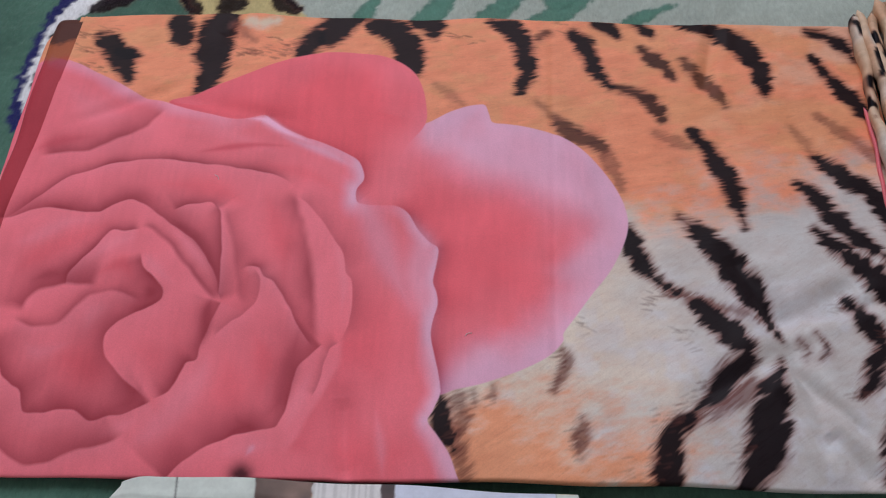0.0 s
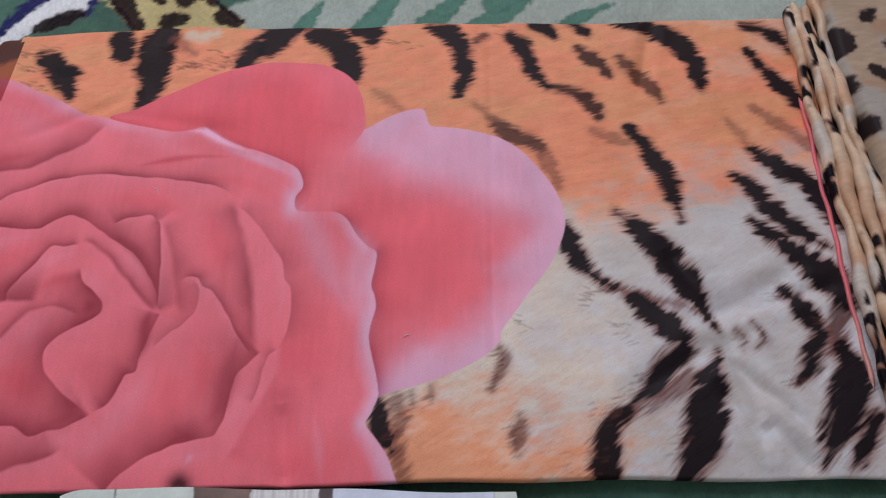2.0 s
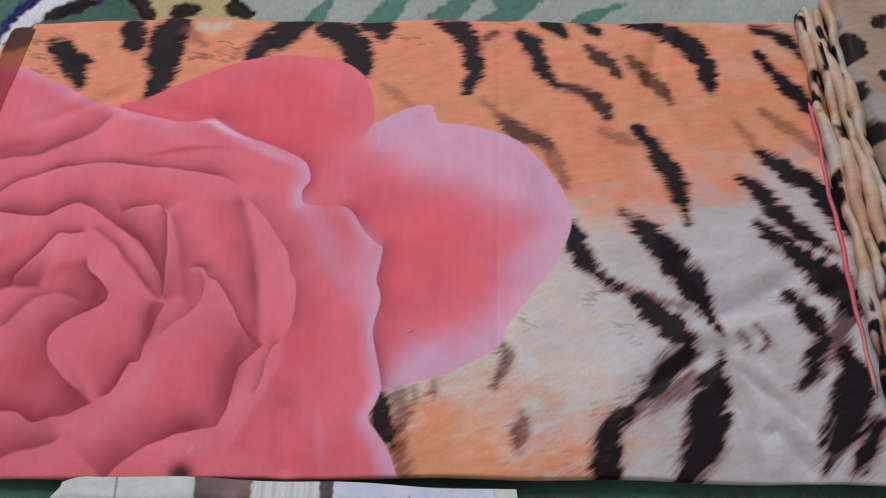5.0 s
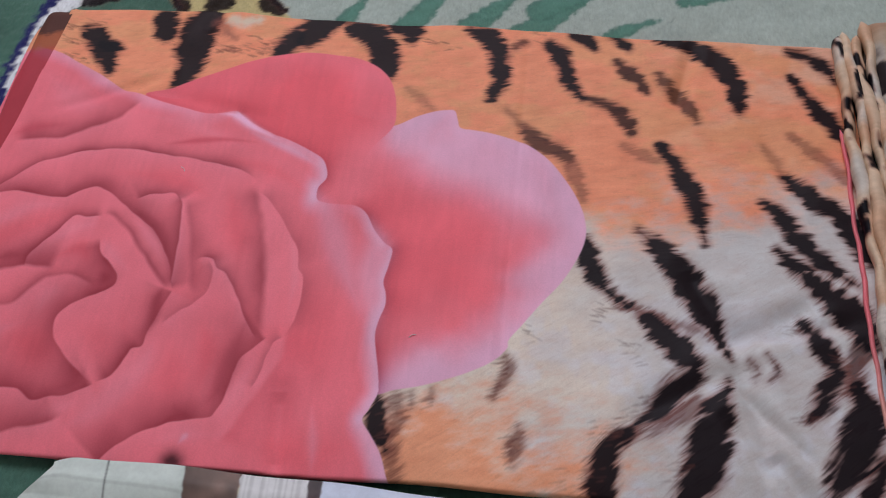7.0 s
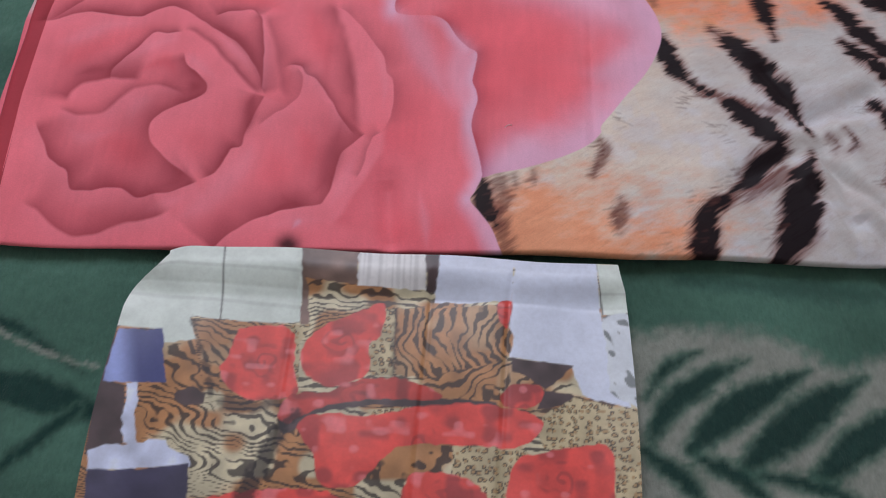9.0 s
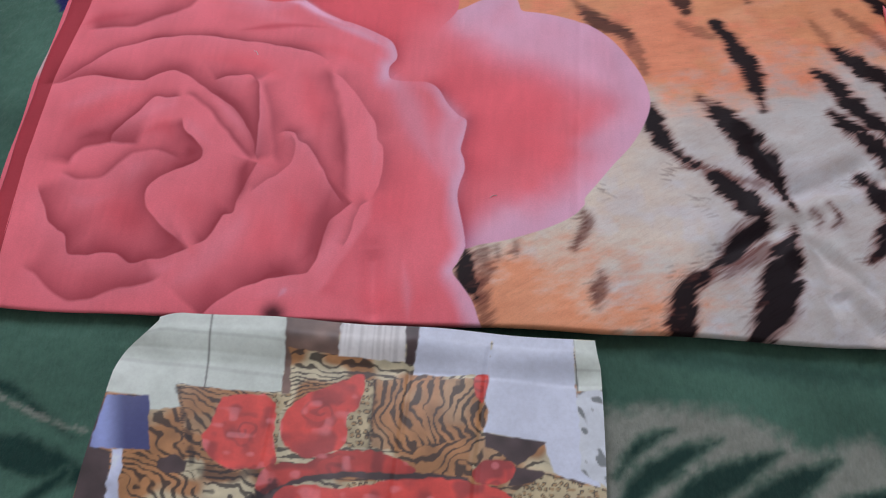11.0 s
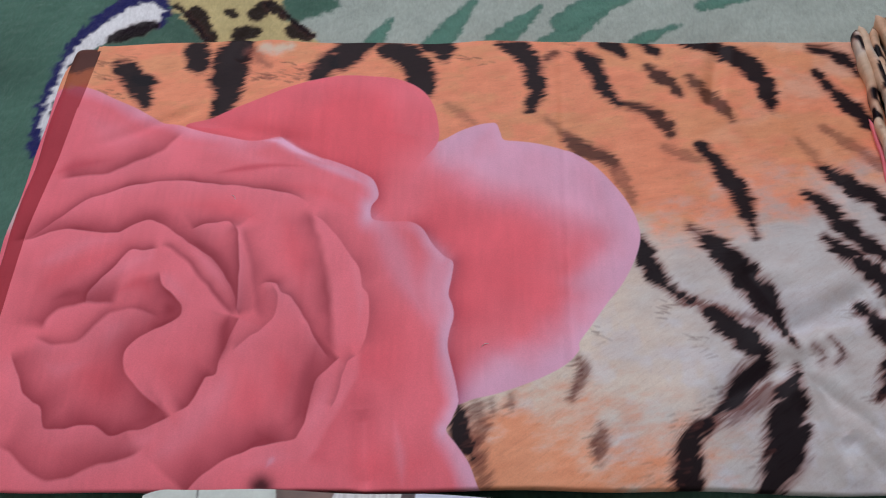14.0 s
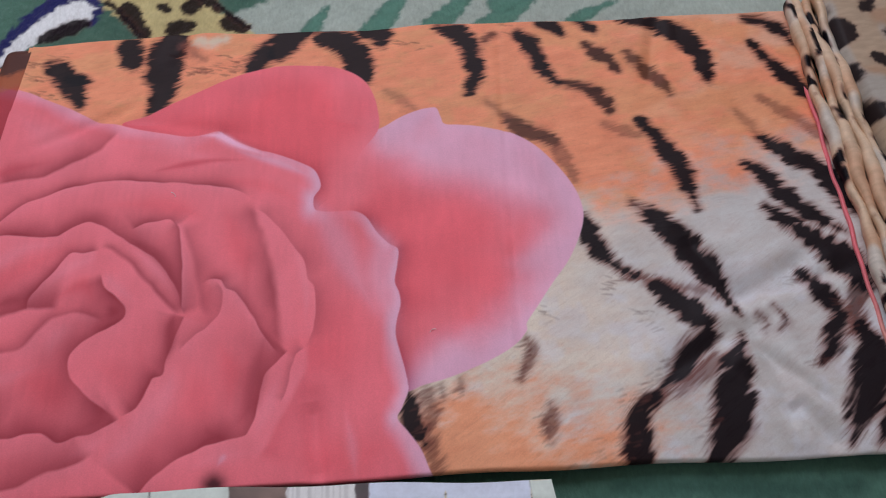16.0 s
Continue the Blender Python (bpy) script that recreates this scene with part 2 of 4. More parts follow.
    def patch(self, pts, kind, turn=1.9):
        """One field of the photograph on the card; turn: the way its stripes run."""
        w, x, y, d = self.ring(pts, 4, 6 if kind in ("rose", "rosed") else 1)
        one = np.ones((x.size, 1))
        n = (fuzz(x / 9, y / 9, 15)[:, None] - 0.5)
        if kind in ("tiger", "tigerf"):
            pale = soft(0.4, 0.65, fuzz(x / 17, y / 14, 16))[:, None] * (1.0 if kind == "tiger" else 0.25)
            col = (dye(160, 116, 78) + (dye(186, 178, 150) - dye(160, 116, 78)) * pale) * (1 + n * 0.5)
            bend = turn + (fuzz(x.mean() / 30 * one[:, 0], y / 30, 30) - 0.5) * 1.0
            v = x * np.cos(bend) + y * np.sin(bend) + (fuzz(x / 13, y / 13, 32) - 0.5) * 9 + (fuzz(x / 4, y / 4, 33) - 0.5) * 3
            stripe = soft(0.25, 0.75, np.sin(v * 0.95) + (fuzz(x / 8, y / 8, 34) - 0.5) * 1.5)[:, None]
            col = col + (dye(46, 40, 40) - col) * stripe * 0.88
        elif kind == "leopard":
            near = self.cells(x, y, 4.6)
            col = dye(172, 160, 128) * (1 + n * 0.5)
            col = col + (dye(150, 118, 80) - col) * soft(0.3, 0.18, near)[:, None] * 0.8
            ring = soft(0.16, 0.24, near) * soft(0.42, 0.34, near) * soft(0.25, 0.5, fuzz(x / 1.7, y / 1.7, 35))
            col = col + (dye(56, 50, 46) - col) * ring[:, None] * 0.9
        elif kind in ("rose", "rosed"):
            c0 = np.array([x.mean(), y.mean()])
            r, th = np.hypot((x - c0[0]) * 0.8, y - c0[1]), np.arctan2(y - c0[1], x - c0[0])
            swirl = np.sin(r / 1.25 + th + fuzz(x / 6, y / 6, 17) * 5) * soft(17, 5, r + (fuzz(x / 5, y / 5, 36) - 0.5) * 10)
            deep = np.clip(0.42 * soft(0.0, 0.9, swirl) + 0.7 * soft(0.52, 0.85, fuzz(x / 11, y / 9, 31)) + 0.25 * soft(14, 3, r), 0, 0.85)[:, None]
            col = dye(206, 76, 70) + (dye(136, 56, 58) - dye(206, 76, 70)) * deep
            col = col * (1.0 if kind == "rose" else 0.7) * (1 + n * 0.3)
            col = col + (dye(226, 130, 136) - col) * soft(0.66, 0.9, fuzz(x / 8, y / 6, 18))[:, None] * 0.5
        elif kind == "tile":
            col = dye(190, 200, 193) * (1 + n * 0.14)
            v = np.minimum(np.abs(x + 173 + y * 0.062), np.abs(x - 79 + y * 0.077))
            h = np.minimum(np.abs(y + 33 + (x + 236) * 0.054), np.abs(y + 4 + (x + 236) * 0.054))
            col = col * (1 - 0.75 * soft(0.9, 0.3, v)[:, None]) * (1 - 0.16 * soft(2.4, 0.4, h)[:, None])
        elif kind == "paper":
            col = dye(206, 206, 206) * (1 - 0.2 * soft(0.4, 0.9, fuzz(x / 1.5, y / 60, 19)))[:, None]
        elif kind == "white":
            col = dye(192, 200, 228) * (1 + n * 0.1)
        elif kind == "grey":
            col = dye(190, 198, 206) * (1 + n * 0.2)
            col = col + (dye(84, 92, 92) - col) * soft(0.6, 0.72, fuzz(x / 4 + y / 9, y / 7, 37))[:, None] * 0.85
        elif kind == "brown":
            col = dye(108, 88, 80) * (1 + n * 0.9)
        elif kind == "umber":
            col = dye(70, 58, 60) * (1 + n * 0.7)
        elif kind == "lamp":
            k = np.abs(x + 237 + (y + 70) * 0.25) / 32
            col = dye(140, 154, 206) + (dye(66, 72, 118) - dye(140, 154, 206)) * soft(0.0, 0.55, k)[:, None]
        elif kind == "lampbase":
            col = dye(186, 194, 228) * (1 + n * 0.6)
        else:
            col = dye(60, 58, 82) * one * (1 + n * 0.5)
        self.lay(w, soft(0.6, -0.6, d + (fuzz(x / 4, y / 4, 21) - 0.5) * 1.8), col)

    def cells(self, x, y, size):
        """How far each point is from the nearest of many scattered centres, in cells."""
        u, v = x / size + (fuzz(x / 6, y / 6, 38) - 0.5) * 0.8, y / size
        i, j = np.floor(u).astype(int), np.floor(v).astype(int)
        best = np.full(x.shape, 9.0)
        for a in (-1, 0, 1):
            for b in (-1, 0, 1):
                cx = i + a + 0.15 + 0.7 * LATTICE[(i + a) % 256, (j + b) % 256]
                cy = j + b + 0.15 + 0.7 * LATTICE[(i + a + 91) % 256, (j + b + 57) % 256]
                best = np.minimum(best, np.hypot(u - cx, v - cy))
        return best


# ---- mesh helpers ----
def grid_mesh(name, px, py, pz, colour, material, close=False):
    """A sheet over rows and columns of points, with its dye."""
    ny, nx = px.shape
    me = bpy.data.meshes.new(name)
    idx = np.arange(ny * nx).reshape(ny, nx)
    quads = np.stack([idx[:-1, :-1], idx[:-1, 1:], idx[1:, 1:], idx[1:, :-1]], -1).reshape(-1, 4)
    if close:
        wrap = np.stack([idx[-1, :-1], idx[-1, 1:], idx[0, 1:], idx[0, :-1]], -1)
        quads = np.concatenate([quads, wrap])
    me.vertices.add(ny * nx)
    me.vertices.foreach_set("co", np.stack([px, py, pz], -1).astype(np.float32).ravel())
    me.loops.add(quads.size)
    me.loops.foreach_set("vertex_index", quads.astype(np.int32).ravel())
    me.polygons.add(len(quads))
    me.polygons.foreach_set("loop_start", np.arange(0, quads.size, 4, dtype=np.int32))
    me.polygons.foreach_set("use_smooth", np.ones(len(quads), bool))
    if colour is not None:
        at = me.attributes.new("dye", "FLOAT_COLOR", "POINT")
        at.data.foreach_set("color", np.concatenate([np.clip(colour, 0, 1), np.ones((ny, nx, 1))], -1).astype(np.float32).ravel())
    me.update(calc_edges=True)
    me.validate()
    me.materials.append(material)
    return me


def under(name, me, parent, label=""):
    ob = new(name, me)
    ob.parent = parent
    return tagged(ob, label) if label else ob


def box(bm, x0, y0, z0, x1, y1, z1):
    v = bmesh.ops.create_cube(bm, size=1.0)["verts"]
    for p in v:
        p.co = Vector((x0 + (p.co.x + 0.5) * (x1 - x0), y0 + (p.co.y + 0.5) * (y1 - y0), z0 + (p.co.z + 0.5) * (z1 - z0)))


def solid(name, bm, material):
    me = bpy.data.meshes.new(name)
    bm.to_mesh(me)
    bm.free()
    me.materials.append(material)
    return me


# ---- the room round the blanket ----
def wall(name, *boxes, material=WALL):
    bm = bmesh.new()
    for b in boxes:
        box(bm, *b)
    return tagged(new(name, solid(name, bm, material)), "plain painted wall of the room", "wall", kind="structure")


wall("wall_south", (-2.2, -2.3, -0.02, 2.2, -2.2, 3.2))
wall("wall_west", (-2.3, -2.3, -0.02, -2.2, 2.1, 3.2))
wall("wall_east", (2.2, -2.3, -0.02, 2.3, 2.1, 3.2))
wall("wall_north", (-2.2, 2.0, -0.02, -1.4, 2.1, 3.2), (0.6, 2.0, -0.02, 2.2, 2.1, 3.2),
     (-1.4, 2.0, -0.02, 0.6, 2.1, 1.45), (-1.4, 2.0, 2.95, 0.6, 2.1, 3.2))
bm = bmesh.new()
box(bm, -2.3, -2.3, 3.2, 2.3, 2.1, 3.3)
tagged(new("ceiling", solid("ceiling", bm, CEILING)), "plain white painted ceiling", "ceiling", kind="structure")
bm = bmesh.new()
box(bm, -2.3, -2.3, -0.12, 2.3, 2.1, 0.0)
tagged(new("floor", solid("floor", bm, FLOOR)), "brown floor under the plush blanket", "floor", kind="structure")
window = tagged(new("window_1"), "white framed window in the wall", "window", kind="structure")
bm = bmesh.new()
for b in ((-1.4, 2.02, 1.45, 0.6, 2.08, 1.5), (-1.4, 2.02, 2.9, 0.6, 2.08, 2.95), (-1.4, 2.02, 1.5, -1.35, 2.08, 2.9),
          (0.55, 2.02, 1.5, 0.6, 2.08, 2.9), (-0.425, 2.02, 1.5, -0.375, 2.08, 2.9)):
    box(bm, *b)
under("window_frame", solid("window_frame", bm, FRAME), window)


# ---- the plush blanket on the floor ----
def make_blanket():
    def steps(lo, a, b, hi, fine, coarse):
        return np.concatenate([np.arange(lo, a, coarse), np.arange(a, b, fine), np.arange(b, hi + coarse / 2, coarse)])
    gx, gy = np.meshgrid(steps(-1.0, -0.52, 0.56, 1.0, 0.0022, 0.02), steps(-0.9, -0.42, 0.62, 0.95, 0.0022, 0.02))
    X, Y = gx * 1000, gy * 1000
    p = Print(X, Y, GREEN)
    mott = fuzz(X / 70, Y / 45, 31)[..., None]
    p.c = p.c * (0.8 + 0.5 * mott)
    p.area([(89,-70),(116,-49),(157,-47),(201,-54),(235,-73),(276,-63),(286,-109),(272,-179),(85,-187)], GREY, blur=9)
    p.leaf([(108,-95,3.8),(118,-79,6.2),(130,-69,5.8),(146,-62,1.9)])
    p.leaf([(108,-122,5.8),(124,-99,10.1),(149,-81,9.1),(177,-67,1.9)])
    p.leaf([(132,-130,6.7),(156,-107,13),(183,-90,11.5),(214,-74,2.4)])
    p.leaf([(167,-137,8.6),(194,-115,14.4),(221,-95,12),(251,-76,2.4)])
    p.leaf([(209,-145,7.7),(235,-124,13.4),(265,-106,10.6),(296,-94,2.9)])
    p.leaf([(104,-129,5.8),(118,-141,8.6),(131,-153,7.7),(140,-168,2.9)])
    p.leaf([(136,-135,4.8),(153,-142,8.2),(169,-153,7.7),(181,-168,2.9)])
    p.leaf([(173,-144,4.8),(197,-148,7.2),(220,-155,6.7),(242,-166,2.9)])
    p.leaf([(110,-166,4.8),(116,-180,6.7),(122,-192,2.9)])
    # soft dark band by the cover: shading and pile nap, painted into the dye
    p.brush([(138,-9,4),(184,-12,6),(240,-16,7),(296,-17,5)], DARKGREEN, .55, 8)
    p.leaf([(-345,-51,5.6),(-312,-54,7.6),(-279,-74,4.9),(-252,-90,2.8)])
    p.leaf([(-325,-92,10.8),(-284,-103,16.0),(-247,-113,10.8)])
    p.leaf([(-304,-164,5.6),(-281,-141,7.6),(-254,-113,6.4)])
    p.vein([(-337,-51,0.8),(-301,-67,1.6),(-271,-78,1.6),(-246,-83,1.2)], GREY)
    p.area([(-158,454),(-117,482),(-100,545),(468,537),(465,354),(-160,377)], CREAM,blur=4)
    p.tleaf([(-90,402,9.6),(-79,436,8.4),(-65,465,1.8)])
    p.tleaf([(-39,407,13.2),(-14,441,12.0),(11,484,4.2)])
    p.tleaf([(17,411,14.4),(42,438,12.0),(74,473,3.2)])
    p.tleaf([(67,412,12.1),(99,436,12.0),(136,463,3.0)])
    p.tleaf([(137,406,4.8),(169,427,7.2),(201,442,1.8)])
    p.tleaf([(94,450,12.0),(137,478,14.3),(202,505,2.6)])
    p.tleaf([(224,466,7.2),(277,486,9.1),(331,498,2.6)])
    p.area([(-375,307),(-382,365),(-371,435),(-347,480),(-313,508),(-284,498),(-282,460),(-313,447),(-339,440),(-356,398),(-361,351),(-352,307)], NAVY)
    p.area([(-369,326),(-374,368),(-364,427),(-337,466),(-310,489),(-289,483),(-291,462),(-320,454),(-328,440),(-342,433),(-349,391),(-351,345),(-350,319)], WHITE)
    p.spots([(-331,442,4.9),(-313,450,9.8),(-294,458,6.5)])
    p.spots([(-360,409,4.6),(-352,424,3.6)])
    p.spots([(-365,352,3.0),(-365,365,2.4)])
    p.area([(-282,490),(-270,554),(-190,549),(-170,470),(-138,443),(-132,403),(-226,407),(-235,436)], BEIGE)
    p.spots([(-255,474,9.8),(-244,455,8.4),(-233,436,5.2)])
    p.spots([(-205,446,11.2),(-194,449,6.5)])
    p.spots([(-222,476,5.2),(-216,471,3.9)])
    p.spots([(-195,473,9.8),(-188,486,6.5)])
    p.spots([(-157,451,9.1),(-143,441,6.5)])
    p.spots([(-183,486,7.0),(-170,470,4.2)])
    p.spots([(-276,486,3.0),(-256,463,2.8),(-239,440,2.8)])
    p.spots([(-170,474,2.6),(-140,443,2.6)])
    z = (fuzz(X / 160, Y / 130, 33) - 0.5) * 0.006 + (fuzz(X / 14, Y / 22, 34) - 0.5) * 0.0014 + (fuzz(X / 4.4, Y / 6, 35) - 0.5) * 0.0011
    z = z + 0.0145 - 0.012 * (np.maximum(np.abs(gx) / 1.0, np.abs(gy - 0.02) / 0.93) > 0.985)
    p.c *= 0.95 + 0.1 * fuzz(X / 3, Y / 5, 36)[..., None]
    ob = tagged(new("plush_blanket"), "thick green plush blanket with leaf and leopard pattern", "blanket", kind="structure")
    under("pile", grid_mesh("pile", gx, gy, z, p.c, PLUSH), ob)


make_blanket()


# ---- the folded bed cover with the rose and tiger print ----
RIGHT = 0.352


def top_edge(x):
    return 0.4235 - 0.036 * np.maximum(x + 0.2, 0) + 0.0012 * np.sin(x * 23 + 1) + 0.0008 * np.sin(x * 61)


def low_edge(x):
    return -0.0005 - 0.002 * x + 0.0012 * np.sin(x * 13 + 0.6) + 0.0008 * np.sin(x * 47)


def hem_inner(y):
    return np.interp(y, (0.0, 0.05, 0.13, 0.21, 0.29, 0.35, 0.40, 0.43), (-0.338, -0.341, -0.3455, -0.345, -0.337, -0.333, -0.329, -0.327))


def hem_outer(y):
    return np.interp(y, (0.0, 0.1, 0.21, 0.29, 0.39, 0.43), (-0.358, -0.360, -0.3615, -0.3585, -0.355, -0.350))


def cover_height(gx, gy):
    X, Y = gx * 1000, gy * 1000
    z = 0.029 + (fuzz(X / 120, Y / 90, 41) - 0.5) * 0.005 + (fuzz(X / 42, Y / 60, 42) - 0.5) * 0.0022 + (fuzz(X / 15, Y / 19, 43) - 0.5) * 0.0005
    # soft dents and pressed folds in the cloth
    for x0, y0, x1, y1, deep, wide in ((240, 150, 262, 40, 0.003, 9), (262, 40, 290, 5, 0.0025, 7), (232, 118, 300, 150, 0.0025, 8),
                                       (250, 100, 175, 60, 0.0018, 9), (238, 120, 215, 178, 0.002, 8), (-118, 20, -112, 410, 0.0003, 3),
                                       (80, 0, 88, 400, 0.0003, 3), (-60, 0, -66, 60, 0.0016, 7), (210, 330, 226, 395, 0.0018, 6),
                                       (-200, 395, -185, 425, 0.0012, 8), (-310, 300, -220, 345, 0.001, 6), (270, 330, 300, 250, 0.0012, 9), (243, 88, 290, 36, 0.0018, 4.5),
                                       (236, 62, 262, 18, 0.0016, 4.5), (250, 120, 330, 142, 0.0016, 6), (-250, 330, -120, 300, 0.0006, 7)):
        dx, dy = x1 - x0, y1 - y0
        k = np.clip(((X - x0) * dx + (Y - y0) * dy) / (dx * dx + dy * dy), 0, 1)
        d = np.hypot(X - x0 - k * dx, Y - y0 - k * dy)
        z = z - 1.8 * deep * np.exp(-(d / wide) ** 2) * np.minimum(1, 6 * k * (1 - k) + 0.25) + 0.4 * deep * np.exp(-((d - 2 * wide) / wide) ** 2)
    return z


def cloud(x, y, seed):
    """Smooth noise at four scales, about 0 to 1."""
    return 0.45 * fuzz(x, y, seed) + 0.27 * fuzz(x * 2.1, y * 2.1, seed + 1) + 0.17 * fuzz(x * 4.3, y * 4.3, seed + 2) + 0.11 * fuzz(x * 9, y * 9, seed + 3)


def tiger_ground(X, Y):
    """Tiger fur: mottled orange back, cream flank, pale belly, fine hairs along the coat."""
    orange, sand, pale, belly, peach = dye(224, 138, 106), dye(206, 142, 104), dye(205, 191, 177), dye(182, 178, 176), dye(218, 150, 116)
    n = cloud(X / 55, Y / 38, 51)
    fine = cloud(X / 16, Y / 7 - X / 30, 65)
    back_line = 214 + (X - 140) * 0.16
    k = soft(-30, 34, Y - back_line + (n - 0.5) * 95 + (fine - 0.5) * 40)[..., None]
    white = soft(0.3, 0.75, cloud(X / 60, Y / 45, 54) * 0.5 + (X - 60) / 330)[..., None]
    low = pale + (belly - pale) * white
    warm = soft(1.3, 0.3, np.hypot((X - 48) / 120, (Y - 2) / 74) + (n - 0.5) * 0.9 + (fine - 0.5) * 0.8)[..., None]
    low = low + (peach - low) * warm
    cool = soft(0.5, 0.66, cloud(X / 38, Y / 34, 60))[..., None]
    low = low + (dye(196, 200, 212) - low) * cool * 0.3 * (1 - warm) * soft(190, 120, Y)[..., None]
    high = orange + (sand - orange) * soft(0.42, 0.66, cloud(X / 48, Y / 26, 70))[..., None] * 0.8
    faded = soft(150, 330, X) * soft(0.4, 0.7, cloud(X / 60, Y / 36, 74))
    high = high + (dye(206, 162, 138) - high) * faded[..., None] * 0.8
    c = low + (high - low) * k
    lie = Y - X * np.where(Y > 190, 0.16, 0.7)
    streak = fuzz(X / 11, lie / 1.3, 55)[..., None] - 0.5
    speck = soft(0.74, 0.9, fuzz(X / 5, lie / 1.2, 59))[..., None]
    c = c * (1 + streak * 0.05 + (fine[..., None] - 0.5) * np.array([0.16, 0.3, 0.34]))
    return c + (BROWN - c) * speck * 0.09


def rose_and_tiger(X, Y):
    p = Print(X, Y, (0, 0, 0))
    p.c = tiger_ground(X, Y)
    p.stripe([(140,197,3.6),(143,180,7.2),(149,167,6.3),(156,155,4.5),(172,144,2.7)])
    p.stripe([(166,145,2.7),(181,139,4.5),(197,133,4.5),(213,128,3.6),(226,122,1.8)], a=0.55)
    p.stripe([(182,136,4.5),(191,128,8.1),(198,119,9),(208,107,8.1),(215,98,6.3),(210,87,8.1),(201,79,9.9),(194,68,8.1),(187,60,5.4),(177,55,1.8)])
    p.stripe([(227,74,2.7),(213,70,6.3),(200,60,6.3),(188,52,5.4),(176,48,4.5),(168,44,3.6)], a=0.6)
    p.stripe([(173,47,3.6),(162,41,5.4),(156,30,6.8),(154,19,8.6),(152,5,9.5),(152,-5,8.6)])
    p.stripe([(239,90,1.4),(235,80,4.5),(231,68,8.6),(225,51,12.2),(220,35,13.1),(217,21,12.2),(211,10,9.5),(202,-1,5.4)])
    p.stripe([(179,210,1.8),(190,199,5),(201,187,8.1),(212,170,11.2),(220,153,11.7),(228,136,8.6),(234,122,5),(240,106,0.9)])
    p.stripe([(274,242,1.8),(284,232,5),(292,215,6.3),(302,200,6.8),(313,188,6.3),(323,179,4.5),(333,172,1.8)])
    p.stripe([(280,198,1.8),(288,190,5),(298,177,7.7),(310,164,8.6),(322,152,13.1),(332,140,12.2),(333,126,7.2)])
    p.stripe([(333,126,6.3),(325,113,5),(323,100,5.4),(324,89,2.7)], a=0.65)
    p.stripe([(291,141,1.8),(296,134,5),(302,125,6.8),(308,113,6.8),(311,102,6.3),(304,90,7.2),(299,79,6.3),(290,67,2.2)])
    p.stripe([(292,267,2.2),(300,258,5.4),(312,244,6.3),(326,236,6.8),(336,219,8.1),(341,203,8.6),(345,192,3.6)])
    p.stripe([(305,368,1.8),(315,349,4.5),(324,333,5.4),(335,317,6.3),(341,306,3.6)])
    p.stripe([(301,306,1.8),(318,288,4.5),(333,274,5.4),(342,263,2.7)], a=0.4)
    p.stripe([(278,297,2.2),(286,281,4),(291,266,3.6)], a=0.3)
    p.stripe([(304,396,2.2),(323,390,4.5),(334,379,4.5),(339,367,1.8)])
    p.stripe([(254,107,0.7),(259,100,1.4),(256,92,0.7)], a=0.55)
    p.stripe([(265,111,0.7),(272,100,2),(266,92,0.7)], a=0.85)
    p.stripe([(86,98,1.4),(90,88,3.6),(85,77,2.7),(80,66,0.9)], a=0.6)
    p.stripe([(98,46,1.4),(97,34,5),(95,21,1.4)], a=0.6)
    p.stripe([(1,61,2.2),(2,47,6.3),(6,35,6.3),(11,24,3.6)])
    p.stripe([(15,58,6.3),(16,41,5.4),(14,28,5.4),(17,8,6.3)], a=0.5)
    p.stripe([(24,65,1.8),(25,57,2.2)], a=0.4)
    p.stripe([(37,70,1.4),(38,64,1.4)], a=0.4)
    p.stripe([(328,115,4.0),(322,102,5.4),(317,89,3.2)], a=.6)
    p.stripe([(323,93,4.0),(328,76,10.4),(322,55,13.6),(310,35,10.4),(301,20,6.0),(295,10,1.8)])
    p.stripe([(339,41,3.2),(328,27,6.8),(319,12,4.8),(311,6,1.2)])
    p.stripe([(-310,396,3.1),(-300,388,8.7),(-289,375,10.3),(-282,363,8.1),(-275,347,3.1)])
    p.stripe([(-291,378,5.3),(-279,375,4.2),(-272,375,1.5)])
    p.stripe([(-241,412,8.1),(-237,401,9.8),(-233,390,7)])
    p.stripe([(-200,413,11.4),(-205,401,14.7),(-207,380,15.3),(-203,362,11.4),(-205,346,8.7),(-212,334,3.1)])
    p.stripe([(-91,419,14.7),(-99,404,13.6),(-107,390,8.1)])
    p.stripe([(-117,395,8.1),(-121,383,10.3),(-127,374,5.9)])
    p.stripe([(-65,409,9.2),(-47,398,12.5),(-36,380,11.4),(-33,364,9.2),(-27,351,3.1)])
    p.stripe([(-22,414,12.5),(-15,404,9.2),(-14,394,3.7)])
    p.stripe([(38,410,3.1),(53,403,7.6),(61,385,8.1),(65,368,7.6),(66,351,5.9),(60,333,3.1)])
    p.stripe([(77,390,3.1),(84,395,2.7)], a=.7)
    p.stripe([(106,394,4),(114,383,6.8),(120,366,5.9),(126,349,4.5),(135,336,1.8)])
    p.stripe([(138,335,1.8),(150,331,3.6),(162,325,4.5),(171,312,5.4),(175,303,2.2)], a=.85)
    p.stripe([(163,377,2.7),(172,367,5.4),(181,356,3.6),(187,344,1.4)], a=.85)
    p.stripe([(198,362,3.6),(208,348,6.3),(218,334,4.5),(226,319,1.8)], a=.7)
    p.stripe([(195,406,2.7),(217,400,3.6),(237,390,8.1),(251,373,9),(259,354,6.8),(261,329,2.7)])
    p.stripe([(127,405,4),(138,400,4.5),(144,392,1.8)])
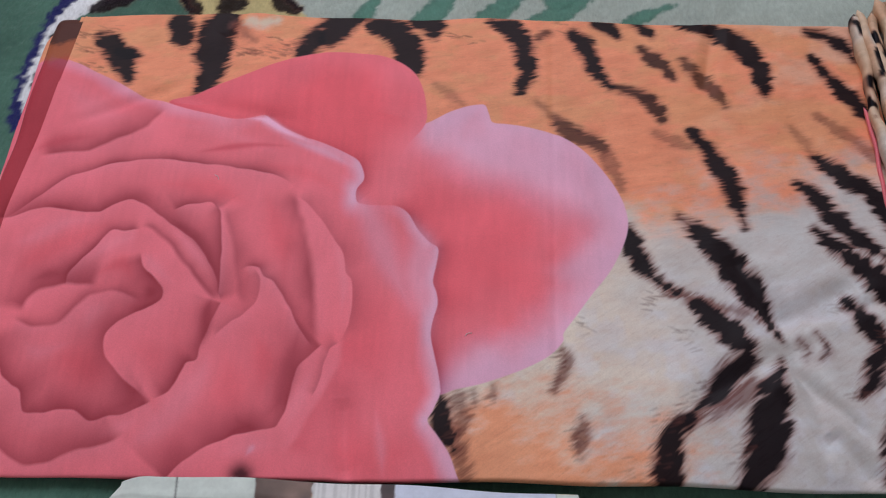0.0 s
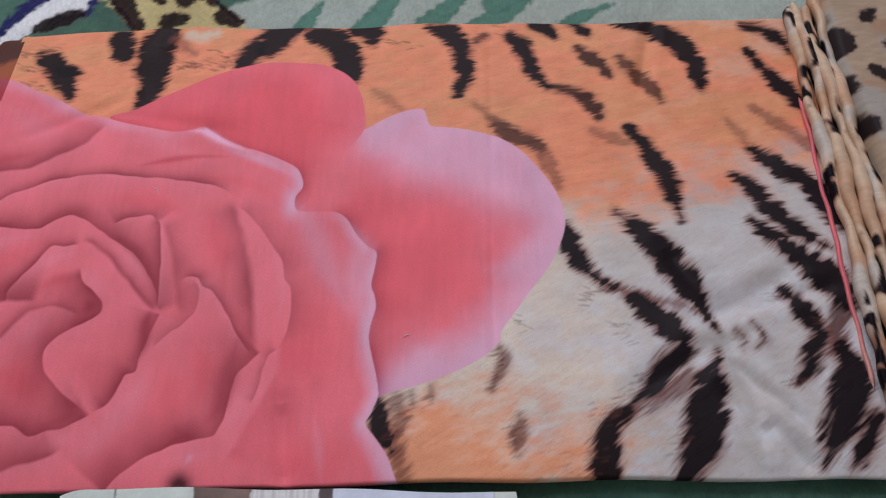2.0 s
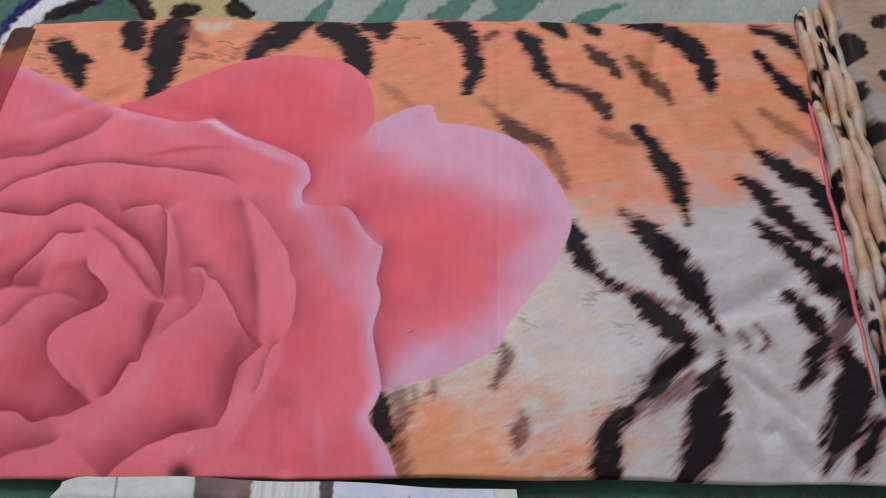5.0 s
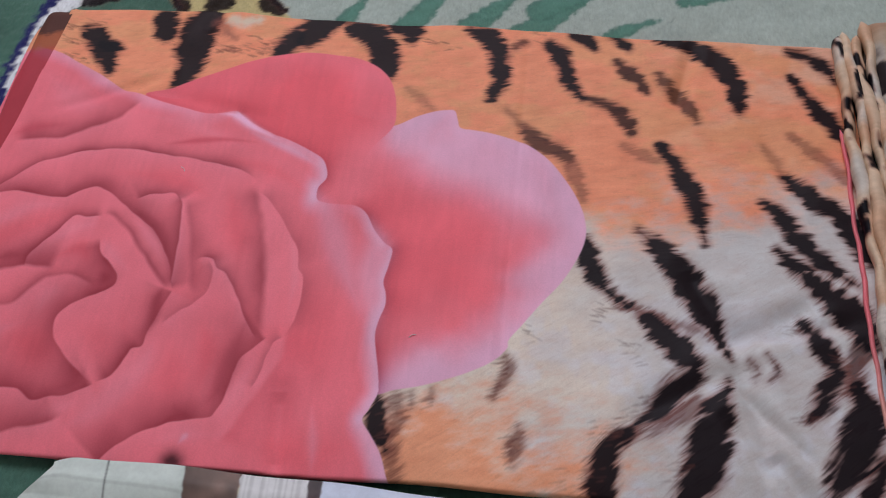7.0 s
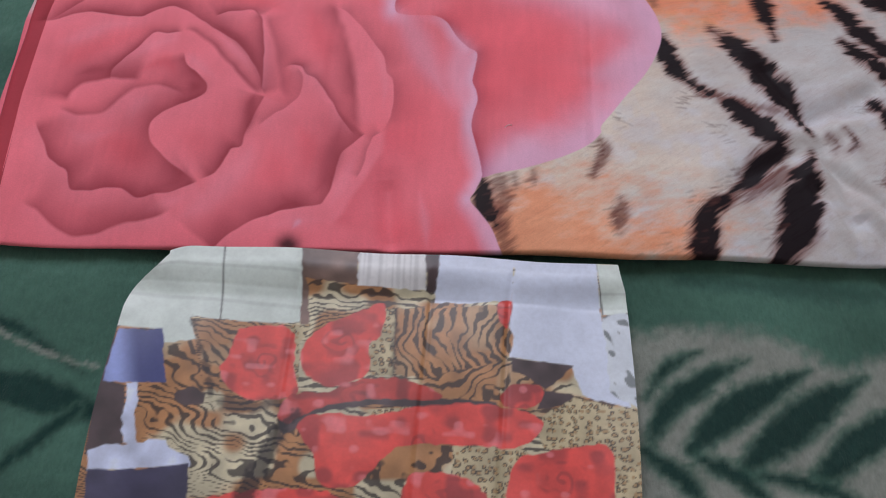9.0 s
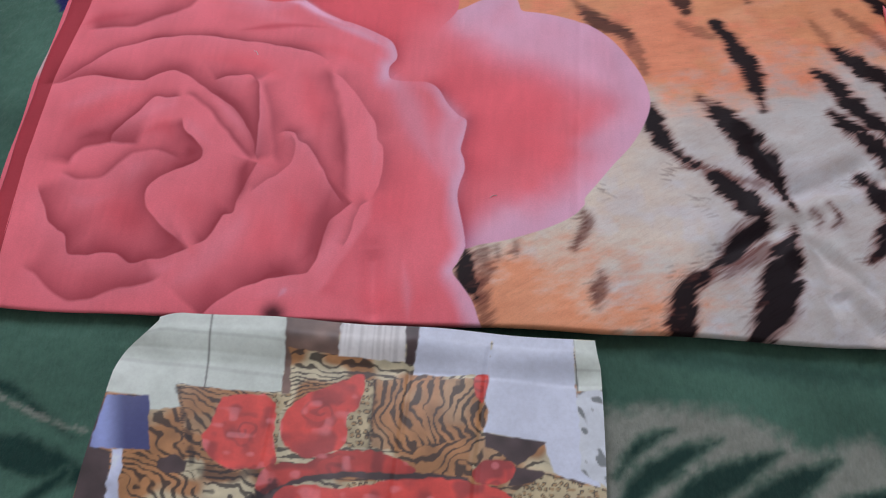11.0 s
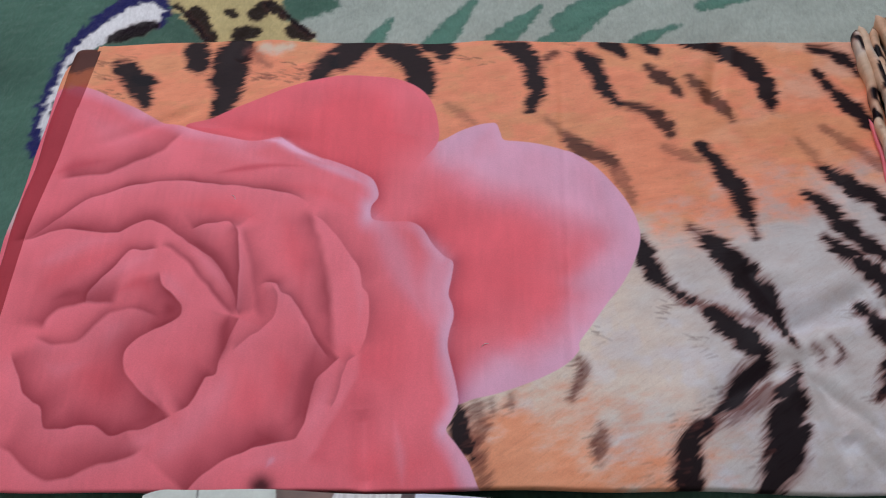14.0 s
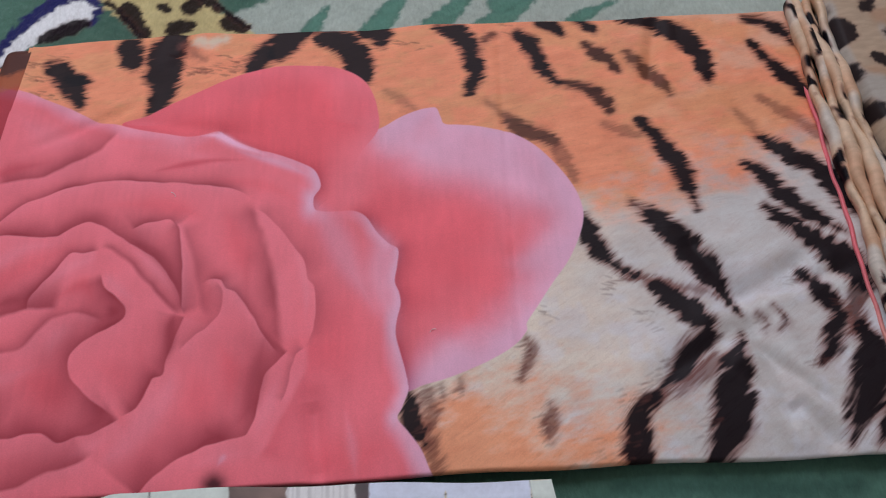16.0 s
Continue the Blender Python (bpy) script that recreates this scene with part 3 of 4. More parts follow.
    p.stripe([(159,408,4),(169,398,4),(172,391,1.4)])
    p.stripe([(198,291,2.2),(206,277,5),(216,256,6.8),(222,238,6.3),(225,220,4.5),(228,202,1.4)])
    p.stripe([(89,301,2.2),(102,289,6.3),(114,282,6.8),(125,274,2.7)], a=.75)
    p.stripe([(74,320,1.8),(89,303,3.1),(98,294,2.2)], a=.35)
    p.stripe([(128,266,4.5),(134,249,3.6),(137,235,1.8)], a=.4)
    p.stripe([(168,289,2.7),(181,282,3.6),(194,276,2.2)], a=.35)
    p.stripe([(-11,338,2.2),(3,327,3.1),(13,317,1.8)], a=.25)
    p.tuft([(-334,398,3.6),(-315,394,3.6)], 14, .7)
    p.tuft([(-331,384,3.6),(-312,378,3.6)], 14, .7)
    p.tuft([(-319,364,2.7),(-297,355,2.7)], 14, .7)
    p.tuft([(-189,388,3.6),(-162,369,2.7)], 14, .7)
    p.tuft([(-182,371,1.8),(-160,373,1.8)], 14, .7)
    p.tuft([(-157,394,3.6),(-136,377,3.6)], 14, .7)
    p.tuft([(-147,367,2.7),(-133,374,2.7)], 14, .7)
    p.tuft([(0,395,3.6),(25,388,3.6)], 14, .7)
    p.brush([(-190,409,5.4),(-179,395,4.5),(-170,389,2.7)], BROWN, .6, 5)
    p.brush([(-177,411,4.5),(-166,407,5.4),(-154,411,3.6)], dye(196, 190, 172), .75, 5)
    p.tuft([(89,89,1.6),(80,65,1.4)], 16,.8)
    p.tuft([(91,86,1.2),(84,98,1.2)], 8,.7)
    p.tuft([(94,46,2.4),(96,20,2.4)], 14,.7)
    p.tuft([(171,140,4.5),(147,136,5.4)], 16,.6)
    p.tuft([(183,101,5.6),(169,115,3.6)], 12,.55)
    p.tuft([(188,75,5.6),(163,53,4.0)], 18,.6)
    p.tuft([(165,42,5.6),(147,51,4.0)], 14,.5)
    p.tuft([(152,23,8.8),(138,8,4.0)], 20,.5)
    p.tuft([(211,33,4.8),(198,18,4.0)], 16,.5)
    p.tuft([(295,130,4.5),(284,135,2.7)], 10,.5)
    p.tuft([(295,72,4.0),(286,64,2.4)], 12,.6)
    p.tuft([(320,97,3.2),(318,115,3.2)], 16,.6)
    p.tuft([(18,62,5.6),(13,34,5.6)], 22,.6)
    p.tuft([(36,70,2.4),(39,57,1.6)], 8,.6)
    p.tuft([(93,128,2.4),(108,112,3.6)], 10,.5)
    p.tuft([(255,106,2.7),(261,95,2.7)], 8,.6)
    p.tuft([(-190,369,5.5),(-150,380,4.4)], 16,.55)
    p.tuft([(-143,383,4.4),(-113,389,4.8)], 10,.5)
    p.tuft([(-317,401,4.4),(-287,407,4.8)], 10,.6)
    p.tuft([(79,390,4.8),(99,403,3.6)], 10,.6)
    p.tuft([(130,19,6.0),(110,1,4.9)], 10,.3)
    p.petal([(-54,284),(-36,291),(-22,297),(-13,301),(1,310),(15,316),(25,318),(31,317),(34,308),(37,300),(48,298),(61,296),(75,292),(93,285),(110,271),(125,250),(134,233),(139,217),(140,201),(135,183),(124,161),(110,142),(97,123),(88,110),(87,103),(77,92),(63,84),(47,77),(27,70),(11,66),(0,62),(-28,57),(-85,92),(-120,197),(-100,274)], MID, LILAC, RED, rim=24, shade=1, s=(.8,.2), wide=1)
    p.petal([(-234,319),(-211,330),(-193,341),(-170,351),(-146,362),(-127,369),(-103,374),(-78,373),(-58,370),(-41,362),(-28,349),(-21,333),(-18,318),(-17,303),(-21,292),(-32,276),(-41,251),(-49,221),(-68,197),(-112,208),(-171,281)], RED, MID, RED, rim=26, shade=.2, s=(.7,.7))
    p.petal([(-349,373),(-338,370),(-321,364),(-305,355),(-282,343),(-260,329),(-239,322),(-218,314),(-198,308),(-178,303),(-164,304),(-152,307),(-144,301),(-134,294),(-120,287),(-100,279),(-81,269),(-71,262),(-66,252),(-65,243),(-70,234),(-69,223),(-62,220),(-51,219),(-38,218),(-28,211),(-20,197),(-11,186),(-4,180),(-5,166),(-7,152),(-4,142),(-3,132),(-6,119),(-7,107),(-4,92),(-1,79),(1,64),(-2,55),(-4,50),(-7,43),(0,33),(8,21),(13,8),(17,-6),(8,-24),(-149,-33),(-299,-27),(-360,-16),(-403,158),(-399,265),(-380,338)], MID, LILAC, MID, rim=9, shade=7, s=(1.0,-.05))
    # broad tones of the rose, then the edge of every petal
    p.tone([(-20,300,6.3),(-29,282,11.7),(-37,256,15.3),(-43,234,16.2),(-51,213,11.7)], MID, .95)
    p.tone([(-52,147,20.2),(-54,110,27),(-44,70,24.8)], RED, 0.6)
    p.tone([(-80,245,7.2),(-55,202,9.9),(-40,166,9),(-22,128,7.2)], LILAC, 0.35)
    p.tone([(-24,207,8.1),(-15,181,9.9),(-19,157,9),(-12,128,6.3),(-9,105,4.5)], LILAC, 0.5)
    p.tone([(-80,25,18),(-45,17,18),(-11,25,13.5)], RED, 0.55)
    p.tone([(-164,303,2.2),(-150,302,3.1),(-134,291,2.7),(-110,280,2.2)], LILAC*1.25, 0.8)
    p.tone([(-134,285,2.2),(-100,271,3.6),(-73,255,3.1)], LILAC, 0.5)
    p.tone([(-326,338,11.7),(-295,312,13.5),(-264,303,9)], ROSEL, 0.45)
    p.tone([(-290,285,6.3),(-322,279,6.3),(-339,271,5.4)], DEEP, 0.55)
    p.tone([(-230,299,6.3),(-186,290,7.2),(-137,269,6.3)], ROSEL, 0.35)
    p.tone([(-202,269,1.8),(-179,274,2.7),(-156,277,2.2),(-128,276,1.4)], DEEP, 0.75)
    p.tone([(-168,257,5.4),(-116,251,6.3),(-78,229,5.4)], RED, 0.4)
    p.tone([(-234,238,9.9),(-188,235,10.8),(-154,219,9.9)], RED, 0.55)
    p.tone([(-141,229,10.8),(-126,192,11.7),(-118,157,9)], RED, 0.6)
    p.tone([(-129,197,8.1),(-123,182,7.2)], DEEP, 0.3)
    p.tone([(-331,183,8.1),(-314,188,7.2),(-295,201,5.4),(-273,203,3.6)], ROSEL, 0.5)
    p.tone([(-324,157,9),(-310,172,9.9),(-283,188,7.2),(-258,201,4.5)], RED, 0.5)
    p.tone([(-208,192,6.3),(-190,177,6.3),(-176,157,4.5)], ROSEL, 0.45)
    p.tone([(-269,167,4.5),(-255,182,5.4),(-238,187,4.5)], ROSEL, 0.5)
    p.tone([(-262,155,5.4),(-243,165,6.3),(-234,152,5.4)], RED, 0.7)
    p.tone([(-226,172,2.7),(-218,162,4.5),(-200,147,5.4)], ROSEL, 0.4)
    p.tone([(-244,128,7.2),(-256,123,8.1),(-260,105,7.2)], ROSEL, 0.55)
    p.tone([(-231,128,4.5),(-225,127,3.6),(-220,127,2.7)], RED, 0.5)
    p.tone([(-282,91,13.5),(-255,82,16.2),(-240,69,11.7)], RED, 0.75)
    p.tone([(-305,100,7.2),(-290,91,6.3),(-268,100,5.4)], ROSEL, 0.45)
    p.tone([(-226,100,9),(-207,87,11.7),(-208,69,7.2)], RED, 0.35)
    p.tone([(-194,109,9.9),(-187,91,9)], RED, 0.75)
    p.tone([(-154,91,11.7),(-147,65,16.2),(-141,49,10.8)], RED, 0.55)
    p.tone([(-167,91,8.1),(-172,70,9),(-194,36,9.9),(-211,24,7.2)], ROSEL, 0.55)
    p.tone([(-136,109,7.2),(-125,87,9),(-126,57,8.1)], RED, 0.6)
    p.tone([(-239,26,5.4),(-221,36,6.3),(-207,42,4.5)], ROSEL, 0.4)
    p.tone([(-292,31,11.7),(-263,25,9)], RED, 0.6)
    p.tone([(-258,38,5.4),(-281,35,3.6)], ROSEL, 0.35)
    p.tone([(-85,192,3.6),(-74,157,3.6),(-73,123,3.6)], ROSEL, 0.4)
    p.tone([(-89,83,4.5),(-98,57,6.3),(-104,36,5.4)], ROSEL, 0.4)
    p.tone([(-148,16,6.3),(-126,24,7.2),(-107,24,6.3)], ROSEL, 0.35)
    p.tone([(-129,17,1.8),(-126,22,2.2),(-124,24,1.4)], LILAC, 0.5)
    p.crease([(-335,265),(-310,268),(-291,270),(-270,282),(-251,293),(-241,307),(-232,315)], 1, 0.7, 14, 0.4, 10, crisp=2)
    p.crease([(-352,196),(-338,211),(-318,229),(-304,243),(-287,250),(-265,258),(-233,262),(-205,259),(-177,256),(-148,251),(-129,245),(-118,234)], 1, 0.8, 6, 0.55, 8)
    p.crease([(-122,237),(-112,213),(-104,187),(-97,157),(-92,128),(-89,100)], -1, 0.75, 12, 0.3, 14, crisp=4)
    p.crease([(-119,230),(-104,216),(-92,201),(-80,183),(-75,172),(-72,159),(-67,151),(-65,133),(-66,119),(-70,106),(-74,100)], 1, 0.45, 14, 0.35, 9)
    p.crease([(-71,102),(-78,97),(-80,92),(-83,82),(-85,69),(-89,59)], -1, 0.55, 5, 0.3, 8)
    p.crease([(-70,110),(-71,87),(-78,70),(-84,55),(-91,43),(-98,28),(-103,17)], 1, 0.4, 20, 0.3, 8, ink=DEEP, crisp=3)
    p.crease([(-213,212),(-203,218),(-192,220),(-183,220),(-175,212)], 1, 0.8, 9, 0.5, 10)
    p.crease([(-358,203),(-341,206),(-320,214),(-302,213),(-274,210),(-266,214),(-256,220),(-247,222),(-237,219),(-227,211),(-214,202),(-201,192),(-189,182),(-179,169),(-171,157),(-166,142),(-163,132)], 1, 0.85, 11, 0.35, 14, ends=(.1,.03))
    p.crease([(-182,221),(-175,212),(-172,200),(-169,182),(-167,162),(-166,147),(-164,133)], -1, 0.8, 6, 0.6, 5)
    p.crease([(-174,216),(-166,198),(-160,179),(-156,162),(-152,145),(-147,128)], 1, 0.5, 9, 0.1, 6, crisp=3)
    p.crease([(-151,158),(-148,162),(-143,163),(-137,161),(-133,154),(-126,150),(-119,140),(-111,128),(-104,114),(-97,104),(-90,97)], 1, 0.9, 5, 0.7, 6)
    p.crease([(-142,162),(-136,154),(-135,144),(-137,134),(-143,127),(-148,122),(-154,118),(-161,110),(-167,105)], -1, 0.4, 8, 0.4, 10)
    p.crease([(-283,146),(-283,155),(-279,163),(-273,172),(-266,181),(-261,189),(-256,194),(-246,194),(-234,195)], 1, 0.9, 7, 0.8, 9, ends=(.02,.1))
    p.crease([(-237,198),(-228,196),(-218,189),(-208,180),(-197,167),(-187,155),(-176,143),(-164,132)], 1, 0.95, 4, 0.15, 10, crisp=2.5)
    p.crease([(-311,123),(-309,134),(-303,142),(-291,145),(-278,147),(-258,145)], 1, 0.75, 18, 0.35, 8, crisp=2.5)
    p.crease([(-318,120),(-309,115),(-298,112),(-286,113),(-278,117),(-271,127),(-265,135),(-257,139),(-242,141),(-229,136),(-221,129)], 1, 0.6, 6, 0.5, 12, crisp=2)
    p.crease([(-231,176),(-228,165),(-225,160),(-219,156),(-213,150),(-208,142),(-208,135),(-213,130),(-218,128),(-226,124),(-234,119),(-241,113),(-245,107),(-245,100),(-242,91),(-235,82),(-224,72),(-212,62),(-201,55)], -1, 0.8, 15, 0.35, 12, ends=(.06,.1))
    p.crease([(-202,56),(-191,63),(-186,72),(-183,80),(-181,85),(-174,88),(-173,98),(-170,109),(-167,121),(-163,133)], 1, 0.8, 11, 0.35, 12, ends=(.12,.03))
    p.crease([(-332,109),(-320,87),(-313,73),(-305,67),(-298,63),(-294,52),(-290,46),(-279,46),(-270,48),(-258,48),(-251,46),(-244,41),(-238,41),(-231,44),(-220,46),(-210,50),(-201,56)], 1, 0.75, 16, 0.4, 12, ends=(.08,.03))
    p.crease([(-325,37),(-315,31),(-306,24),(-293,14),(-280,9),(-267,12),(-249,19),(-235,23),(-222,27),(-214,33)], 1, 0.6, 16, 0.4, 9, crisp=1.6)
    p.crease([(-84,101),(-93,92),(-101,83),(-103,74),(-104,63),(-106,51),(-110,40),(-114,37),(-127,34),(-138,31),(-146,28),(-157,24),(-164,19),(-172,12),(-179,4),(-184,-2)], -1, 0.85, 20, 0.4, 10, ends=(.03,.03))
    p.tone([(-222,145,4.5),(-216,140,6.8),(-222,135,4)], DARK, 0.95)
    p.tone([(-170,135,2.7),(-172,126,4.5),(-172,109,3.6),(-174,96,2.2)], DARK, 0.8)
    p.tone([(-309,150,4.5),(-297,155,4.5),(-286,155,2.7)], DARK, 0.6)
    p.tone([(-215,206,2.7),(-195,192,4),(-179,174,4),(-171,157,2.2)], DARK, 0.55)
    p.tone([(-103,110,4.5),(-106,87,7.2),(-109,61,6.3),(-117,47,4.5)], DARK, 0.6)
    p.tone([(-229,211,3.6),(-216,216,3.6)], DARK, 0.4)
    p.tone([(-139,46,2.2),(-136,40,2.7),(-124,38,2.2)], DARK, 0.4)
    p.tone([(-224,69,4.5),(-214,57,4),(-228,50,3.6)], DARK, 0.45)
    p.tone([(-43,49,4.5),(-38,25,4),(-36,5,3.1)], ROSEL, 0.7)
    p.tone([(-139,2,4.5),(-131,5,7.2),(-123,2,4)], BLACK, 0.9)
    p.tone([(-13,286,18),(24,276,27.9),(65,261,29.7),(103,233,25.2),(123,201,13.5)], LILAC, 0.85)
    p.tone([(19,171,18),(53,156,20.7),(68,128,18)], RED, 0.5)
    p.tone([(11,110,13.5),(35,101,13.5)], DEEP, 0.2)
    p.tone([(82,147,9),(95,161,9),(108,176,9)], LILAC, 0.3)
    # the printed petals: soft veins
    v = fuzz(X / 3, Y / 20, 57)[..., None] * 0.05 + fuzz(X / 25, Y / 25, 58)[..., None] * 0.1
    p.c = p.c * (1 + (v - 0.075) * p.rose[..., None])
    return p.c


def make_cover():
    cover = tagged(new("folded_bed_cover"), "folded cotton bed cover printed with pink rose and tiger stripes", "bedding")
    s, q = np.meshgrid(np.linspace(0, 1, 1150), np.linspace(0, 1, 720))
    gx = -0.34 + (RIGHT + 0.34) * s
    lo, hi = low_edge(gx), top_edge(gx)
    gy = lo + (hi - lo) * q
    left = hem_inner(gy) - 0.004
    gx = left + (RIGHT - left) * s
    e = np.minimum(gy - lo, hi - gy)
    r = 0.0045
    k = np.sqrt(np.clip(1 - (1 - np.clip(e / r, 0, 1)) ** 2, 0, 1))
    z = 0.0185 + (cover_height(gx, gy) - 0.004 * np.exp(-np.abs(gy - lo) / 0.02) - 0.0185) * k
    z = z + 0.0012 * np.exp(-((gx - left) / 0.005) ** 2) - 0.0012 * (gx < left + 0.003)
    # the fold curls under at the near edge
    gy = gy + 0.0045 * (1 - k) ** 1.5 * (q < 0.5)
    under("top_panel", grid_mesh("top_panel", gx, gy, z, rose_and_tiger(gx * 1000, (lo + (hi - lo) * q) * 1000), COTTON), cover)
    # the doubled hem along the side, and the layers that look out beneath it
    for name, out, wide, drop, tint, cut, label in (("side_hem", 0.0, 0.0, -0.0006, (0.5, 0.27, 0.3), 0.0, "darker doubled hem with a brown end, fold shade in its tint"),
                                                    ("under_layer", 0.005, 0.014, 0.004, (1.0, 1.0, 1.05), 0.016, "lighter lower layer of the cloth"),
                                                    ("under_layer", 0.0035, 0.016, 0.007, (0.9, 0.85, 0.9), 0.024, "lighter lower layer of the cloth")):
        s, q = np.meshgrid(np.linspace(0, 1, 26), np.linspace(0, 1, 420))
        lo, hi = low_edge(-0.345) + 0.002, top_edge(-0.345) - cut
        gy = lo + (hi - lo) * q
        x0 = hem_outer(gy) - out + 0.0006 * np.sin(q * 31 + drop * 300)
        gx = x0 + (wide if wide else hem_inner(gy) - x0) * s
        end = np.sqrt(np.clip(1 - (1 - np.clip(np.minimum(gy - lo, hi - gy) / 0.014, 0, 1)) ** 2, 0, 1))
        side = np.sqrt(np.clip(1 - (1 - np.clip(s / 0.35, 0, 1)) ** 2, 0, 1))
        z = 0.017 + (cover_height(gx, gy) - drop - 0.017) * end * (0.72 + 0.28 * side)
        # the hem's dark tint holds both the doubled cloth and the fold's shade
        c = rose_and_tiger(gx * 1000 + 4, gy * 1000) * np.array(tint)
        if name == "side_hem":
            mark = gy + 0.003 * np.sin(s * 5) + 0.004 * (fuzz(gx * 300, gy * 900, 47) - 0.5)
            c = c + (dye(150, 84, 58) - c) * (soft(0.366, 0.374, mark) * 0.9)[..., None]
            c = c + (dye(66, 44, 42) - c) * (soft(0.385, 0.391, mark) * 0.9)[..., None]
        if name == "under_layer":
            c = c + (dye(196, 168, 170) - c) * np.exp(-((gy - 0.233) / 0.016) ** 4)[..., None]
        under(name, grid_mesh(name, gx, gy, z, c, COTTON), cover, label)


make_cover()


# ---- the pleated leopard print sheet beside it ----
def leopard_dye(X, Y, seed=0):
    p = Print(X, Y, dye(192, 168, 144))
    k = soft(0.45, 0.75, fuzz(X / 28, Y / 22, 61 + seed))[..., None]
    p.c = p.c + (dye(182, 136, 106) - p.c) * k * 0.55
    w = soft(0.6, 0.85, fuzz(X / 20, Y / 30, 62 + seed))[..., None]
    p.c = p.c + (dye(184, 176, 166) - p.c) * w
    p.c *= 0.9 + 0.2 * fuzz(X / 7, Y / 2, 63)[..., None]
    return p


def make_leopard_sheet():
    sheet = tagged(new("folded_leopard_sheet"), "folded bed sheet with leopard print and gathered pleats", "bedding")
    s, q = np.meshgrid(np.linspace(0, 1, 200), np.linspace(0, 1, 260))
    gy = 0.02 + q * (0.424 + 0.03 * s - 0.02)
    left = 0.362 + 0.018 * (1 - q) + 0.002 * np.sin(q * 14)
    gx = left + (0.72 - left) * s
    X, Y = gx * 1000, gy * 1000
    p = leopard_dye(X, Y)
    # panel colour cut below the pleats' to stand in for dimmer corner light
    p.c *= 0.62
    p.spots([(372,364,9.6),(376,353,9.9),(372,344,4.0)])
    p.spots([(370,313,7.0),(373,307,5.0)])
    p.spots([(393,323,6.0),(398,316,6.0)])
    p.spots([(369,277,5.4),(377,268,9.0)])
    p.spots([(360,378,5.0),(368,384,4.4)], a=.5)
    p.spots([(401,383,6.6),(408,389,4.0)])
    p.spots([(414,349,6.6),(419,342,5.0)])
    p.spots([(409,288,7.0),(414,275,4.5)])
    rnd = random.Random(5)
    for i in range(46):
        x, y, r = rnd.uniform(385, 700), rnd.uniform(30, 400), rnd.uniform(4, 9)
        p.spots([(x, y, r), (x + rnd.uniform(-9, 9), y + rnd.uniform(-9, 9), r * 0.7)])
    e = np.minimum(np.minimum(q * 0.4, (1 - q) * 0.4), np.minimum(s * 0.35, (1 - s) * 0.35))
    k = np.sqrt(np.clip(1 - (1 - np.clip(e / 0.012, 0, 1)) ** 2, 0, 1))
    z = 0.016 + (0.034 + (fuzz(X / 60, Y / 80, 65) - 0.5) * 0.008 + (fuzz(X / 20, Y / 40, 66) - 0.5) * 0.003) * k
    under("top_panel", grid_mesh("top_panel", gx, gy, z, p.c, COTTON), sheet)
    for i in range(5):
        q, a = np.meshgrid(np.linspace(0, 1, 220), np.linspace(0, 2 * math.pi, 22, endpoint=False))
        y0, y1 = ((0.06, 0.315), (0.008, 0.413), (0.012, 0.417), (0.018, 0.411), (0.015, 0.424))[i]
        y = y0 + q * (y1 - y0)
        spread = 0.0066 + 0.0042 * (1 - y / 0.41)
        wig = 0.0016 * np.sin(y * 31 + i * 2.1) + 0.0011 * np.sin(y * 74 + i) + 0.0007 * np.sin(y * 190 + i * 4)
        xc = 0.3385 + i * spread + wig * (0.5 if i == 0 else 1)
        zc = 0.0275 + 0.0045 * i - 0.0005 * i * i + 0.0016 * np.sin(y * 47 + i * 1.7)
        end = np.minimum(1, np.minimum(q, 1 - q) * 30 + 0.15)
        rx = (0.0018 if i == 0 else 0.0052 + 0.0011 * np.sin(y * 52 + i)) * end
        rz = (0.004 if i == 0 else 0.0115 + 0.001 * np.sin(y * 67 + 2 * i)) * end
        tilt = 0.45
        ox, oz = rx * np.cos(a), rz * np.sin(a)
        px, pz = xc + ox * math.cos(tilt) - oz * math.sin(tilt), zc + ox * math.sin(tilt) + oz * math.cos(tilt)
        X, Y = px * 1000, y * 1000
        f = leopard_dye(X + i * 60, Y, i)
        d = fuzz(X / 8 + i * 3.7, Y / 21, 67 + i) * 0.75 + fuzz(X / 5, Y / 7, 77 + i) * 0.28
        f.c = f.c + (BROWN - f.c) * soft(0.66, 0.73, d)[..., None] * 0.7
        f.c = f.c + (BLACK - f.c) * soft(0.71, 0.75, d)[..., None]
        if i == 0:
            f.c = f.c + (dye(214, 104, 118) - f.c) * (0.9 - 0.5 * soft(140, 60, Y))[..., None]
        under("pleat", grid_mesh("pleat", px, y, pz, f.c, COTTON, close=True), sheet, "pink edged pleat" if i == 0 else "")


make_leopard_sheet()


